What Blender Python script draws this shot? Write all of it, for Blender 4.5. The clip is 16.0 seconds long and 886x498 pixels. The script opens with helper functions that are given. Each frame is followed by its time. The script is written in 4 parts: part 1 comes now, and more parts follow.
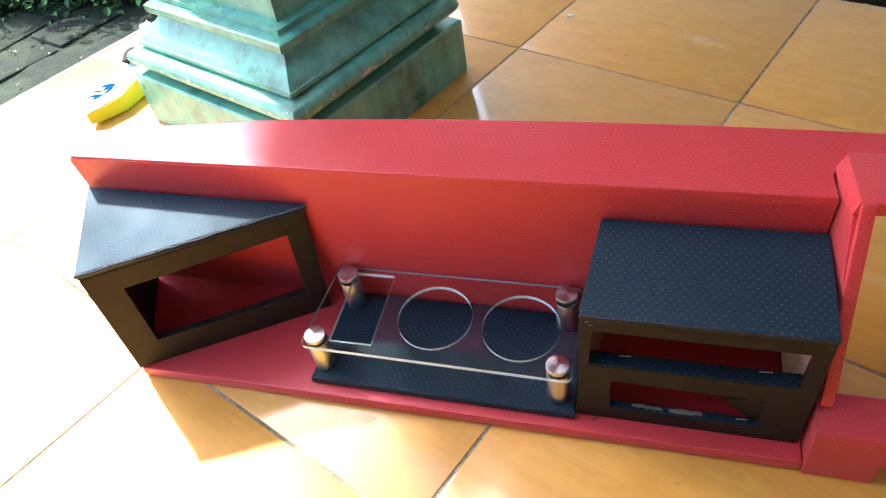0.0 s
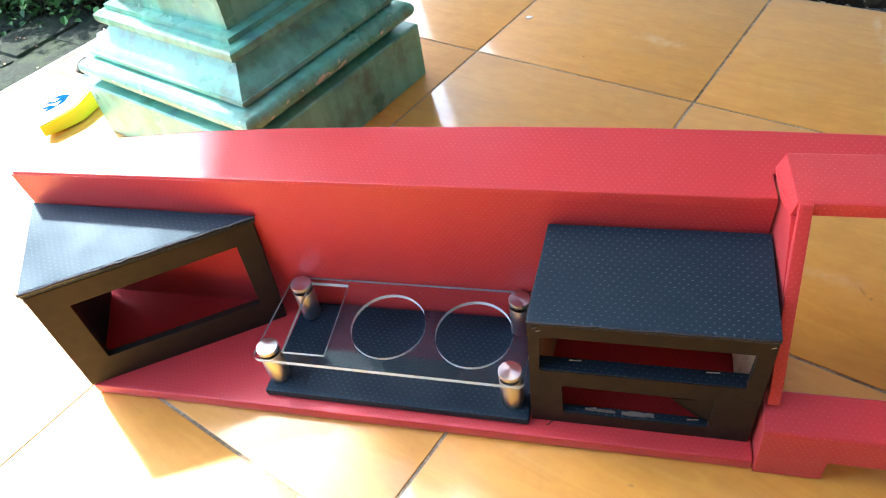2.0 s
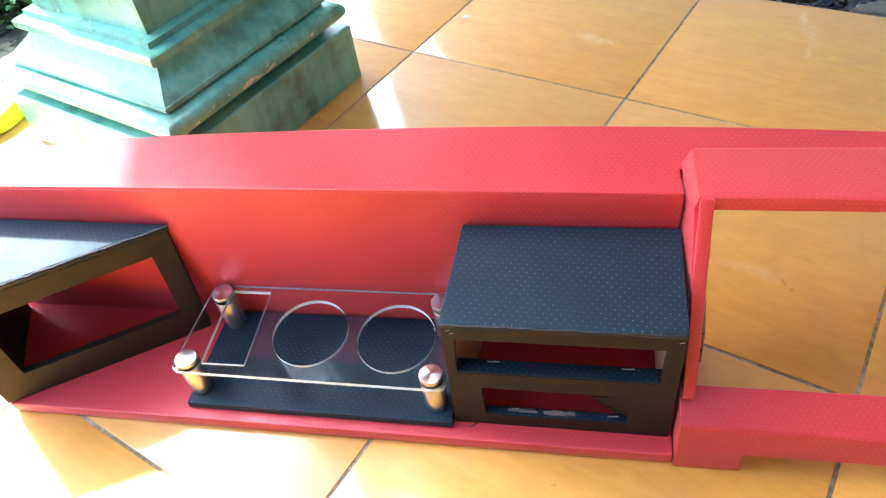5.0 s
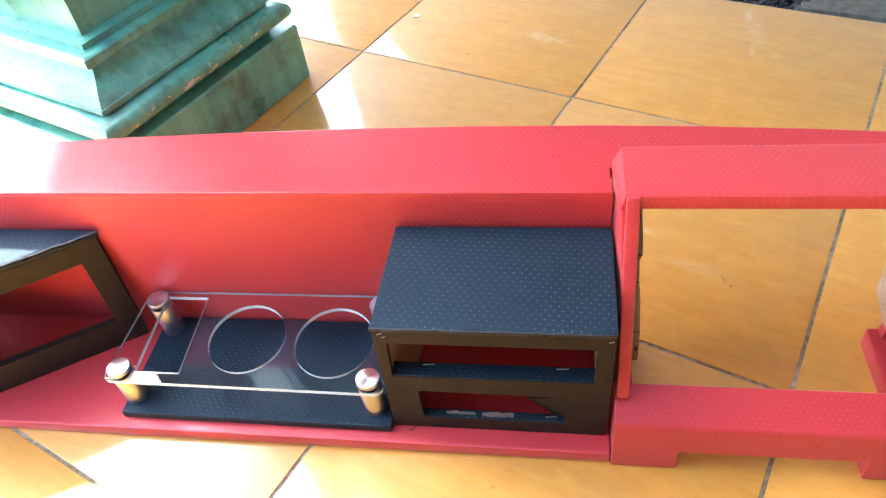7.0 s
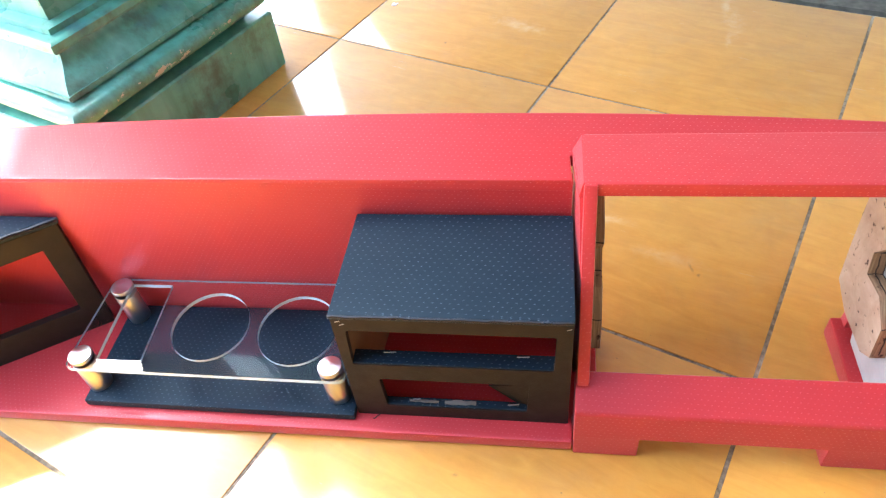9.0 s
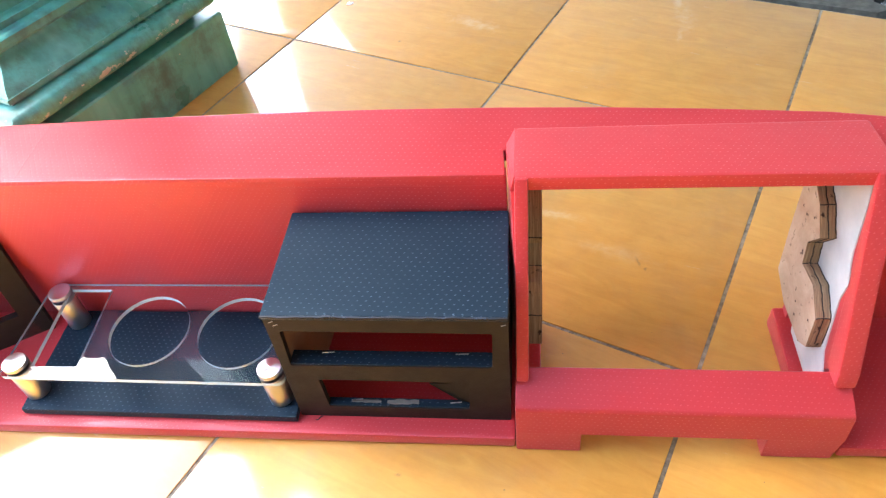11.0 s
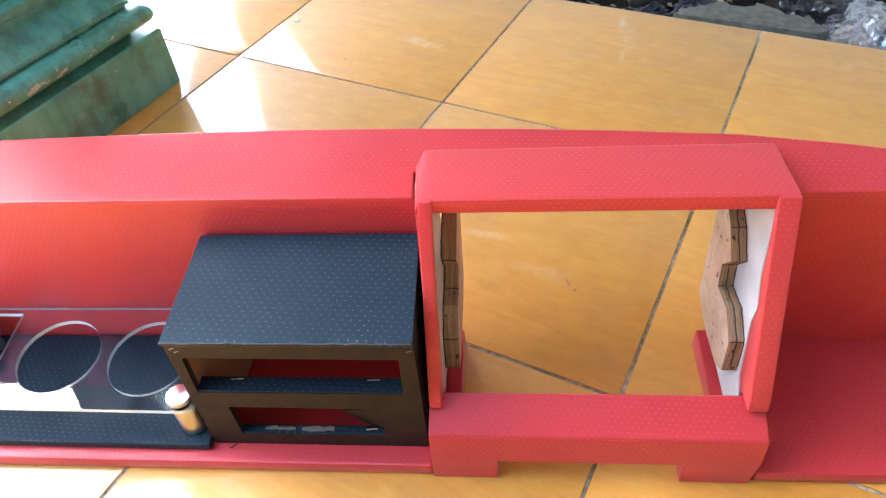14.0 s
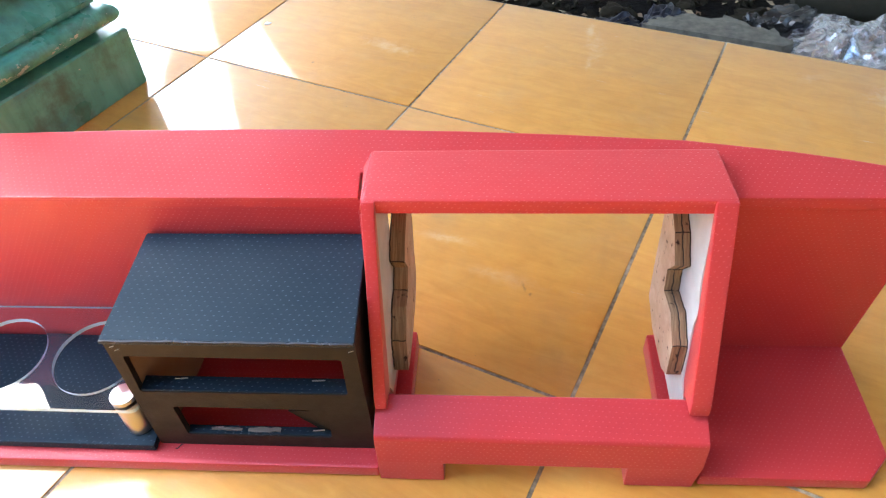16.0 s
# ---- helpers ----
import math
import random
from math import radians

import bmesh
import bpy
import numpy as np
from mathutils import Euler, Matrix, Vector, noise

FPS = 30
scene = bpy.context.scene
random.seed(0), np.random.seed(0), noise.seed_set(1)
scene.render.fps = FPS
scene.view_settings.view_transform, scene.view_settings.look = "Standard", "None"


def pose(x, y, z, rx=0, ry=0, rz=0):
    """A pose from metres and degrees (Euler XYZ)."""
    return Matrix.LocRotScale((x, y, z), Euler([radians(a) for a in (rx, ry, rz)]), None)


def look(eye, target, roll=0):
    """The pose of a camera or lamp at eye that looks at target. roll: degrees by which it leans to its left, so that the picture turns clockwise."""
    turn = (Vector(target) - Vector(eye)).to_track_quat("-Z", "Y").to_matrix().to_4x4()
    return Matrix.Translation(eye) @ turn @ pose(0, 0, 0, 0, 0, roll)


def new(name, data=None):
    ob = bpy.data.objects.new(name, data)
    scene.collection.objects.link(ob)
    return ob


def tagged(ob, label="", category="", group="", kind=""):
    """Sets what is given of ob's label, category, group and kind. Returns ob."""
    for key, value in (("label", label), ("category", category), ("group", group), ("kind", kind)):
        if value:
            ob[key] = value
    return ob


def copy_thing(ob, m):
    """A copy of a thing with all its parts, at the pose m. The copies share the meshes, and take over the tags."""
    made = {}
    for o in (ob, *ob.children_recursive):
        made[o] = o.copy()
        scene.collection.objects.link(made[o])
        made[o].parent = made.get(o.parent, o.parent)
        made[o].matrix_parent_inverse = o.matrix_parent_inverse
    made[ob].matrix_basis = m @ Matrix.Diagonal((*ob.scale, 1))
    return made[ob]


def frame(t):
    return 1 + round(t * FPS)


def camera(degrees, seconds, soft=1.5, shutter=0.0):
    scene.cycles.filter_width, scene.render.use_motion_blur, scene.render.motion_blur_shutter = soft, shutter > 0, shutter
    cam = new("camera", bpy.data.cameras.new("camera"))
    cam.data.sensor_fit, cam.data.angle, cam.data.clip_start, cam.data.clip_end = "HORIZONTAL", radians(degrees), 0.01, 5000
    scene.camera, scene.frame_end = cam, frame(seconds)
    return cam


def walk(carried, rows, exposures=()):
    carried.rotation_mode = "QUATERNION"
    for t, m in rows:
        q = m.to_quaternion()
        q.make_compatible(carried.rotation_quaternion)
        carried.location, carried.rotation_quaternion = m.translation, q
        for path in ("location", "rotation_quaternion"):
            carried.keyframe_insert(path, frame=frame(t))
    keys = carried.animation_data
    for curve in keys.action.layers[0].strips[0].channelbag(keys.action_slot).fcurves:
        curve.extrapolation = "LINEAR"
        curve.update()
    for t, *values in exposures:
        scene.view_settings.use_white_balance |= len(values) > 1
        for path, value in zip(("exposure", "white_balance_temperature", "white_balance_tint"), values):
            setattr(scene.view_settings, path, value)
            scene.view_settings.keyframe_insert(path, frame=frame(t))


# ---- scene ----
cam = camera(64.33, 16.0, 1.25)
PATH = [
    (0, (-0.1366, 0.0268, 0.6473), (-0.6586, 1.3680, -0.7415), -10.45),
    (0.5, (-0.1293, 0.0335, 0.6478), (-0.6302, 1.3800, -0.7436), -10.32),
    (1, (-0.1216, 0.0370, 0.6477), (-0.6072, 1.3938, -0.7391), -10.13),
    (1.5, (-0.1157, 0.0388, 0.6465), (-0.5936, 1.3974, -0.7411), -10.26),
    (2, (-0.1084, 0.0414, 0.6456), (-0.5772, 1.3958, -0.7493), -10.40),
    (2.5, (-0.1004, 0.0416, 0.6436), (-0.5680, 1.3972, -0.7505), -10.45),
    (3, (-0.0926, 0.0445, 0.6433), (-0.5525, 1.3998, -0.7537), -10.64),
    (3.5, (-0.0832, 0.0481, 0.6409), (-0.5306, 1.4080, -0.7558), -10.41),
    (4, (-0.0761, 0.0510, 0.6387), (-0.5028, 1.4163, -0.7592), -10.12),
    (6.5, (-0.0320, 0.0677, 0.6300), (-0.3643, 1.4433, -0.7832), -9.01),
    (7, (-0.0248, 0.0694, 0.6282), (-0.3390, 1.4475, -0.7868), -8.56),
    (7.5, (-0.0203, 0.0682, 0.6259), (-0.3271, 1.4411, -0.7957), -8.08),
    (8, (-0.0130, 0.0700, 0.6235), (-0.3202, 1.4318, -0.8087), -7.88),
    (8.5, (-0.0044, 0.0694, 0.6224), (-0.3128, 1.4327, -0.8081), -7.92),
    (9, (0.0024, 0.0719, 0.6206), (-0.2903, 1.4358, -0.8126), -7.85),
    (11.5, (0.0526, 0.0782, 0.6067), (-0.1732, 1.4518, -0.8293), -7.10),
    (12, (0.0640, 0.0810, 0.6032), (-0.1437, 1.4517, -0.8383), -6.74),
    (12.5, (0.0717, 0.0853, 0.6011), (-0.1186, 1.4605, -0.8386), -6.38),
    (13, (0.0804, 0.0909, 0.6021), (-0.0990, 1.4781, -0.8275), -6.29),
    (13.5, (0.0893, 0.0932, 0.6023), (-0.0922, 1.4896, -0.8179), -6.17),
    (14, (0.0984, 0.0940, 0.6024), (-0.0863, 1.4999, -0.8081), -5.74),
    (14.5, (0.1051, 0.0938, 0.6019), (-0.0793, 1.5060, -0.8023), -5.66),
    (15, (0.1148, 0.0952, 0.6003), (-0.0412, 1.5152, -0.7995), -4.67),
    (15.5, (0.1229, 0.0925, 0.5992), (-0.0248, 1.5163, -0.7976), -4.18),
    (16, (0.1307, 0.0913, 0.5972), (-0.0119, 1.5154, -0.7998), -3.74),
]
EXPOSURES = [(0, 2.72, 6260, 8), (2, 3.0, 6220, 8), (4, 3.35, 6180, 8), (8, 3.60, 6130, 8), (16, 3.47, 6120, 8)]
walk(cam, [(t, look(eye, target, roll)) for t, eye, target, roll in PATH], EXPOSURES)

# ---------------------------------------------------------------- world, sun, exposure
TH = radians(-23.63)
DA = Vector((math.cos(TH), math.sin(TH), 0))     # along the tile rows
DB = Vector((-math.sin(TH), math.cos(TH), 0))    # across the tile rows
ORG = Vector((0, 1.0119, 0))                     # one tile crossing
TILE = 0.4


def uv(u, v, z=0.0):
    """A place from tile-grid coordinates."""
    return ORG + DA * u + DB * v + Vector((0, 0, z))


SUN_FROM = Vector((-0.702, 0.552, 1.0)).normalized()
world = bpy.data.worlds.new("sky")
scene.world = world
world.use_nodes = True
wn = world.node_tree
wn.nodes.clear()
sky = wn.nodes.new("ShaderNodeTexSky")
sky.sky_type, sky.sun_disc = "NISHITA", False
sky.sun_elevation = math.asin(SUN_FROM.z)
sky.sun_rotation = math.atan2(SUN_FROM.x, SUN_FROM.y)
sky.air_density, sky.dust_density = 1.0, 2.2
bg = wn.nodes.new("ShaderNodeBackground")
bg.inputs["Strength"].default_value = 0.15
wout = wn.nodes.new("ShaderNodeOutputWorld")
wn.links.new(sky.outputs[0], bg.inputs[0])
wn.links.new(bg.outputs[0], wout.inputs[0])

sun_data = bpy.data.lights.new("sun", "SUN")
sun_data.energy, sun_data.angle, sun_data.color = 2.8, radians(3.0), (1.0, 0.98, 0.94)
sun = new("sun", sun_data)
sun.matrix_world = look(SUN_FROM * 20, (0, 0, 0))


# ---------------------------------------------------------------- materials
class Mat:
    """A small builder for node materials."""

    def __init__(self, name):
        self.m = bpy.data.materials.new(name)
        self.m.use_nodes = True
        self.t = self.m.node_tree
        self.b = self.t.nodes["Principled BSDF"]

    def node(self, kind, **inputs):
        n = self.t.nodes.new("ShaderNode" + kind)
        for k, v in inputs.items():
            key = k.replace("_", " ")
            if hasattr(v, "is_output"):
                self.t.links.new(v, n.inputs[key])
            else:
                n.inputs[key].default_value = v
        return n

    def coords(self, which="Object"):
        return self.node("TexCoord").outputs[which]

    def mapped(self, src, scale=(1, 1, 1), rot=(0, 0, 0)):
        n = self.node("Mapping", Vector=src)
        n.inputs["Scale"].default_value = scale
        n.inputs["Rotation"].default_value = rot
        return n.outputs[0]

    def noise(self, vec, scale, detail=4.0, rough=0.55, dist=0.0):
        return self.node("TexNoise", Vector=vec, Scale=scale, Detail=detail, Roughness=rough, Distortion=dist).outputs["Fac"]

    def ramp(self, fac, stops):
        n = self.node("ValToRGB", Fac=fac)
        el = n.color_ramp.elements
        while len(el) < len(stops):
            el.new(0.5)
        for e, (p, c) in zip(el, stops):
            e.position, e.color = p, (c if len(c) == 4 else (*c, 1))
        return n.outputs["Color"]

    def mix(self, fac, a, b, blend="MIX"):
        n = self.t.nodes.new("ShaderNodeMix")
        n.data_type, n.blend_type = "RGBA", blend
        for key, v in ((0, fac), (6, a), (7, b)):
            if hasattr(v, "is_output"):
                self.t.links.new(v, n.inputs[key])
            else:
                n.inputs[key].default_value = (*v, 1) if isinstance(v, tuple) and len(v) == 3 else v
        return n.outputs[2]

    def math(self, op, a, b=0.0):
        n = self.t.nodes.new("ShaderNodeMath")
        n.operation = op
        for i, v in enumerate((a, b)):
            if hasattr(v, "is_output"):
                self.t.links.new(v, n.inputs[i])
            else:
                n.inputs[i].default_value = v
        return n.outputs[0]

    def bump(self, height, strength=0.3, dist=0.001, normal=None):
        n = self.node("Bump", Height=height, Strength=strength, Distance=dist)
        if normal is not None:
            self.t.links.new(normal, n.inputs["Normal"])
        return n.outputs[0]

    def set(self, **inputs):
        for k, v in inputs.items():
            key = k.replace("_", " ")
            if hasattr(v, "is_output"):
                self.t.links.new(v, self.b.inputs[key])
            else:
                self.b.inputs[key].default_value = (*v, 1) if isinstance(v, tuple) and len(v) == 3 else v
        return self


def vinyl(name, colour, dash, rough, spec=0.5, pattern=0.5, pitch=0.0072):
    """Embossed imitation leather: rows of short staggered dashes over a fine grain."""
    m = Mat(name)
    uvc = m.coords("UV")
    sep = m.node("SeparateXYZ", Vector=m.mapped(uvc, (1, 1, 1), (0, 0, 0.04)))
    row = m.math("DIVIDE", sep.outputs["Y"], 0.0043)
    odd = m.math("MULTIPLY", m.math("MODULO", m.math("ADD", m.math("FLOOR", row), 1000.0), 2.0), 0.5)
    px = m.math("SUBTRACT", m.math("FRACT", m.math("ADD", m.math("DIVIDE", sep.outputs["X"], pitch), odd)), 0.5)
    py = m.math("SUBTRACT", m.math("FRACT", row), 0.5)
    ex = m.math("POWER", m.math("ABSOLUTE", m.math("DIVIDE", px, 0.125)), 2.0)
    ey = m.math("POWER", m.math("ABSOLUTE", m.math("DIVIDE", m.math("SUBTRACT", py, m.math("MULTIPLY", px, 0.5)), 0.095)), 2.0)
    dash_mask = m.node("MapRange", Value=m.math("ADD", ex, ey), From_Min=1.3, From_Max=0.5).outputs[0]
    obj = m.coords("Object")
    blot = m.noise(obj, 9.0, 3.0)
    fine = m.noise(obj, 900.0, 2.0)
    # uneven dash mask; the lighter dash colour paints in the embossing's glints
    wear_glint = m.math("MULTIPLY", dash_mask, m.math("MULTIPLY", m.noise(obj, 30.0, 3.0), pattern))
    dark = tuple(c * 0.86 for c in colour)
    base = m.mix(blot, dark, colour)
    m.set(Base_Color=m.mix(wear_glint, base, dash), Roughness=m.ramp(m.noise(obj, 14.0, 4.0), [(0.3, (rough - 0.06,) * 3), (0.75, (rough + 0.08,) * 3)]), Specular_IOR_Level=spec)
    n1 = m.bump(m.math("MULTIPLY", dash_mask, -1.0), 0.7, 0.0006)
    n2 = m.bump(fine, 0.12, 0.0004, n1)
    m.set(Normal=m.bump(m.noise(obj, 22.0, 2.0), 0.25, 0.004, n2))
    return m.m


RED = vinyl("red_vinyl", (0.58, 0.043, 0.046), (0.78, 0.20, 0.22), 0.36, 0.65, 0.42, 0.0056)
BLACK = vinyl("black_vinyl", (0.006, 0.013, 0.023), (0.20, 0.26, 0.32), 0.63, 0.46, 0.58)
RED.node_tree.nodes["Principled BSDF"].inputs["Specular Tint"].default_value = (1.0, 0.55, 0.68, 1)
RED.node_tree.nodes["Principled BSDF"].inputs["Sheen Weight"].default_value = 0.09
RED.node_tree.nodes["Principled BSDF"].inputs["Sheen Roughness"].default_value = 0.45
BLACK.node_tree.nodes["Principled BSDF"].inputs["Specular Tint"].default_value = (0.56, 0.83, 1.0, 1)


def simple(name, colour, rough=0.6, metal=0.0, var=0.25, scale=12.0, bump=0.2, fine=180.0, spec=0.5):
    m = Mat(name)
    obj = m.coords("Object")
    dark = tuple(c * (1 - var) for c in colour)
    col = m.mix(m.noise(obj, scale, 5.0), dark, colour)
    m.set(Base_Color=col, Roughness=m.ramp(m.noise(obj, scale * 3, 4.0), [(0.3, (max(rough - 0.08, 0.03),) * 3), (0.7, (min(rough + 0.1, 1),) * 3)]), Metallic=metal, Specular_IOR_Level=spec)
    m.set(Normal=m.bump(m.noise(obj, fine, 3.0), bump, 0.0006))
    return m.m


BROWN_BLACK = simple("brown_black_leatherette", (0.017, 0.0130, 0.0108), 0.55, var=0.3, scale=25, bump=0.35, fine=600, spec=0.25)
GLOSS_BLACK = simple("glossy_black_fold", (0.008, 0.010, 0.013), 0.32, var=0.3, scale=60, bump=0.4, fine=150)
STAPLE = simple("staple_steel", (0.75, 0.75, 0.76), 0.3, 1.0, var=0.1)
CARD = simple("raw_board", (0.36, 0.19, 0.10), 0.8, var=0.35, scale=30)
RAG_WHITE = simple("white_fibre", (0.75, 0.72, 0.68), 0.9, var=0.3, scale=60)
THREAD = simple("pale_thread", (0.26, 0.22, 0.18), 0.9, var=0.5, scale=90)
LINING = simple("white_lining", (0.74, 0.71, 0.67), 0.8, var=0.42, scale=38)
BLACK_RUBBER = simple("black_rubber", (0.02, 0.02, 0.02), 0.7)


def brushed():
    """Turned steel: highlights fan out round the axis."""
    m = Mat("brushed_steel")
    obj = m.coords("Object")
    tan = m.t.nodes.new("ShaderNodeTangent")
    tan.direction_type, tan.axis = "RADIAL", "Z"
    rough = m.ramp(m.noise(m.mapped(obj, (1, 1, 1)), 90.0, 3.0), [(0.3, (0.30,) * 3), (0.7, (0.40,) * 3)])
    m.set(Base_Color=(0.60, 0.61, 0.63), Metallic=1.0, Roughness=rough, Anisotropic=0.75, Tangent=tan.outputs[0])
    return m.m


STEEL = brushed()


def acrylic():
    m = Mat("clear_acrylic")
    m.set(Base_Color=(0.97, 0.98, 0.98), Roughness=0.015, IOR=1.42, Transmission_Weight=1.0)
    return m.m


def acrylic_edge():
    m = Mat("cut_acrylic_edge")
    m.set(Base_Color=(0.68, 0.87, 1.0), Roughness=0.2, IOR=1.49, Transmission_Weight=0.1)
    m.set(Normal=m.bump(m.noise(m.coords("Object"), 400.0, 2.0), 0.15, 0.0004))
    return m.m


ACRYLIC, ACRYLIC_EDGE = acrylic(), acrylic_edge()


def wood(name, low, mid, high):
    m = Mat(name)
    obj = m.coords("Object")
    grain = m.noise(m.mapped(obj, (400, 18, 18)), 1.6, 6.0, 0.6, 0.6)
    col = m.ramp(grain, [(0.25, low), (0.55, mid), (0.8, high)])
    spots = m.ramp(m.noise(obj, 120.0, 3.0), [(0.30, (0.12, 0.07, 0.04)), (0.37, (1, 1, 1))])
    m.set(Base_Color=m.mix(1.0, col, spots, "MULTIPLY"), Roughness=0.75, Normal=m.bump(grain, 0.4, 0.001))
    return m.m


WOOD = wood("plywood_face", (0.42, 0.25, 0.15), (0.58, 0.40, 0.27), (0.68, 0.52, 0.38))
WOOD_EDGE = wood("plywood_edge", (0.15, 0.085, 0.04), (0.32, 0.20, 0.105), (0.52, 0.37, 0.21))


PALE, DARK = (0.80, 0.66, 0.46), (0.22, 0.12, 0.04)
SMEARS = [
    (0.298, 1.242, 0.014, 0.050, -8, PALE, 0.30), (0.284, 1.134, 0.010, 0.036, -8, PALE, 0.25), (0.300, 1.19, 0.03, 0.10, -5, PALE, 0.22),
    (0.140, 0.655, 0.075, 0.020, -20, PALE, 0.20), (0.166, 0.638, 0.004, 0.016, 15, DARK, 0.9), (0.172, 0.628, 0.006, 0.006, 0, DARK, 1.0),
    (0.720, 1.02, 0.07, 0.06, -20, PALE, 0.35), (0.62, 1.08, 0.05, 0.03, 10, PALE, 0.15), (0.74, 0.98, 0.04, 0.05, 0, PALE, 0.35),
    (-0.05, 1.20, 0.10, 0.03, -30, PALE, 0.3), (0.07, 0.72, 0.06, 0.014, -15, PALE, 0.35), (-0.080, 0.3705, 0.006, 0.004, 0, DARK, 0.9), (-0.176, 1.15, 0.005, 0.005, 0, DARK, 0.9),
]


def tile_glaze():
    """Glossy ceramic printed with amber wood grain."""
    m = Mat("amber_wood_grain_tile")
    obj = m.coords("Object")
    rnd = m.node("ObjectInfo").outputs["Random"]
    shift = m.node("CombineXYZ", X=m.math("MULTIPLY", rnd, 7.0), Y=m.math("MULTIPLY", rnd, 3.0), Z=0.0).outputs[0]
    add = m.t.nodes.new("ShaderNodeVectorMath")
    add.operation = "ADD"
    m.t.links.new(obj, add.inputs[0])
    m.t.links.new(shift, add.inputs[1])
    vec = add.outputs[0]
    grain = m.noise(m.mapped(vec, (4.5, 24, 1)), 2.2, 8.0, 0.68, 1.4)
    wide = m.noise(m.mapped(vec, (1.0, 5.0, 1)), 2.0, 3.0, 0.5, 1.2)
    col = m.ramp(grain, [(0.25, (0.62, 0.270, 0.034)), (0.5, (0.70, 0.332, 0.046)), (0.75, (0.76, 0.392, 0.068))])
    col = m.mix(m.math("MULTIPLY", wide, 0.55), col, (0.57, 0.27, 0.040))
    mottle = m.ramp(m.noise(vec, 26.0, 6.0, 0.7, 0.5), [(0.30, (0.90, 0.88, 0.84)), (0.55, (1, 1, 1)), (0.75, (1.06, 1.07, 1.10))])
    col = m.mix(0.8, col, m.mix(1.0, col, mottle, "MULTIPLY"))
    tone = m.ramp(rnd, [(0.0, (0.97, 0.965, 0.96)), (1.0, (1.02, 1.02, 1.02))])
    col = m.mix(1.0, col, tone, "MULTIPLY")
    dirt = m.ramp(m.noise(vec, 11.0, 6.0, 0.65), [(0.50, (0, 0, 0)), (0.78, (1, 1, 1))])
    col = m.mix(m.math("MULTIPLY", dirt, 0.22), col, (0.40, 0.27, 0.15))
    scuff = m.ramp(m.noise(m.mapped(vec, (9, 60, 1), (0, 0, 0.9)), 1.3, 6.0, 0.7), [(0.66, (0, 0, 0)), (0.76, (1, 1, 1))])
    col = m.mix(m.math("MULTIPLY", scuff, 0.5), col, (0.66, 0.58, 0.47))
    speck = m.ramp(m.noise(vec, 75.0, 3.0, 0.6), [(0.735, (0, 0, 0)), (0.76, (1, 1, 1))])
    col = m.mix(m.math("MULTIPLY", speck, 0.7), col, (0.16, 0.10, 0.06))
    # old smears and scuffs, each at its own place on the floor
    pos = m.node("NewGeometry").outputs["Position"]
    cloud = m.noise(pos, 55.0, 6.0, 0.72, 0.6)
    for x, y, rx, ry, turn, tint, amount in SMEARS:
        local = m.node("Mapping", Vector=pos)
        local.vector_type = "TEXTURE"
        local.inputs["Location"].default_value = (x, y, 0)
        local.inputs["Rotation"].default_value = (0, 0, radians(turn))
        local.inputs["Scale"].default_value = (rx, ry, 1)
        far = m.node("VectorMath", )
        far.operation = "LENGTH"
        m.t.links.new(local.outputs[0], far.inputs[0])
        fade = m.node("MapRange", Value=far.outputs["Value"], From_Min=1.0, From_Max=0.2).outputs[0]
        patch = m.node("MapRange", Value=m.math("ADD", cloud, m.math("MULTIPLY", fade, 0.32)), From_Min=0.62, From_Max=0.95).outputs[0]
        col = m.mix(m.math("MULTIPLY", m.math("MULTIPLY", patch, fade), amount), col, tint)
    rough = m.ramp(m.noise(vec, 7.0, 6.0, 0.6), [(0.3, (0.06,) * 3), (0.75, (0.16,) * 3)])
    m.set(Base_Color=col, Roughness=0.5, Specular_IOR_Level=0.55, Coat_Weight=1.0, Coat_Roughness=rough, Coat_IOR=1.55)
    n1 = m.bump(grain, 0.04, 0.0006)
    m.set(Normal=m.bump(m.noise(vec, 4.0, 2.0), 0.02, 0.006, n1))
    return m.m


TILE_MAT = tile_glaze()


def grout():
    """Cement joint, chalky in places and dark with dirt in others."""
    m = Mat("cement_grout")
    obj = m.coords("Object")
    wear_glint = m.noise(obj, 9.0, 6.0, 0.7)
    col = m.ramp(wear_glint, [(0.36, (0.20, 0.16, 0.11)), (0.50, (0.32, 0.26, 0.18)), (0.64, (0.52, 0.44, 0.31))])
    grit = m.ramp(m.noise(obj, 160.0, 4.0, 0.7), [(0.35, (0.55, 0.55, 0.55)), (0.65, (1.1, 1.1, 1.1))])
    m.set(Base_Color=m.mix(1.0, col, grit, "MULTIPLY"), Roughness=0.95, Specular_IOR_Level=0.08, Normal=m.bump(m.noise(obj, 140.0, 4.0), 1.0, 0.001))
    return m.m


GROUT = grout()


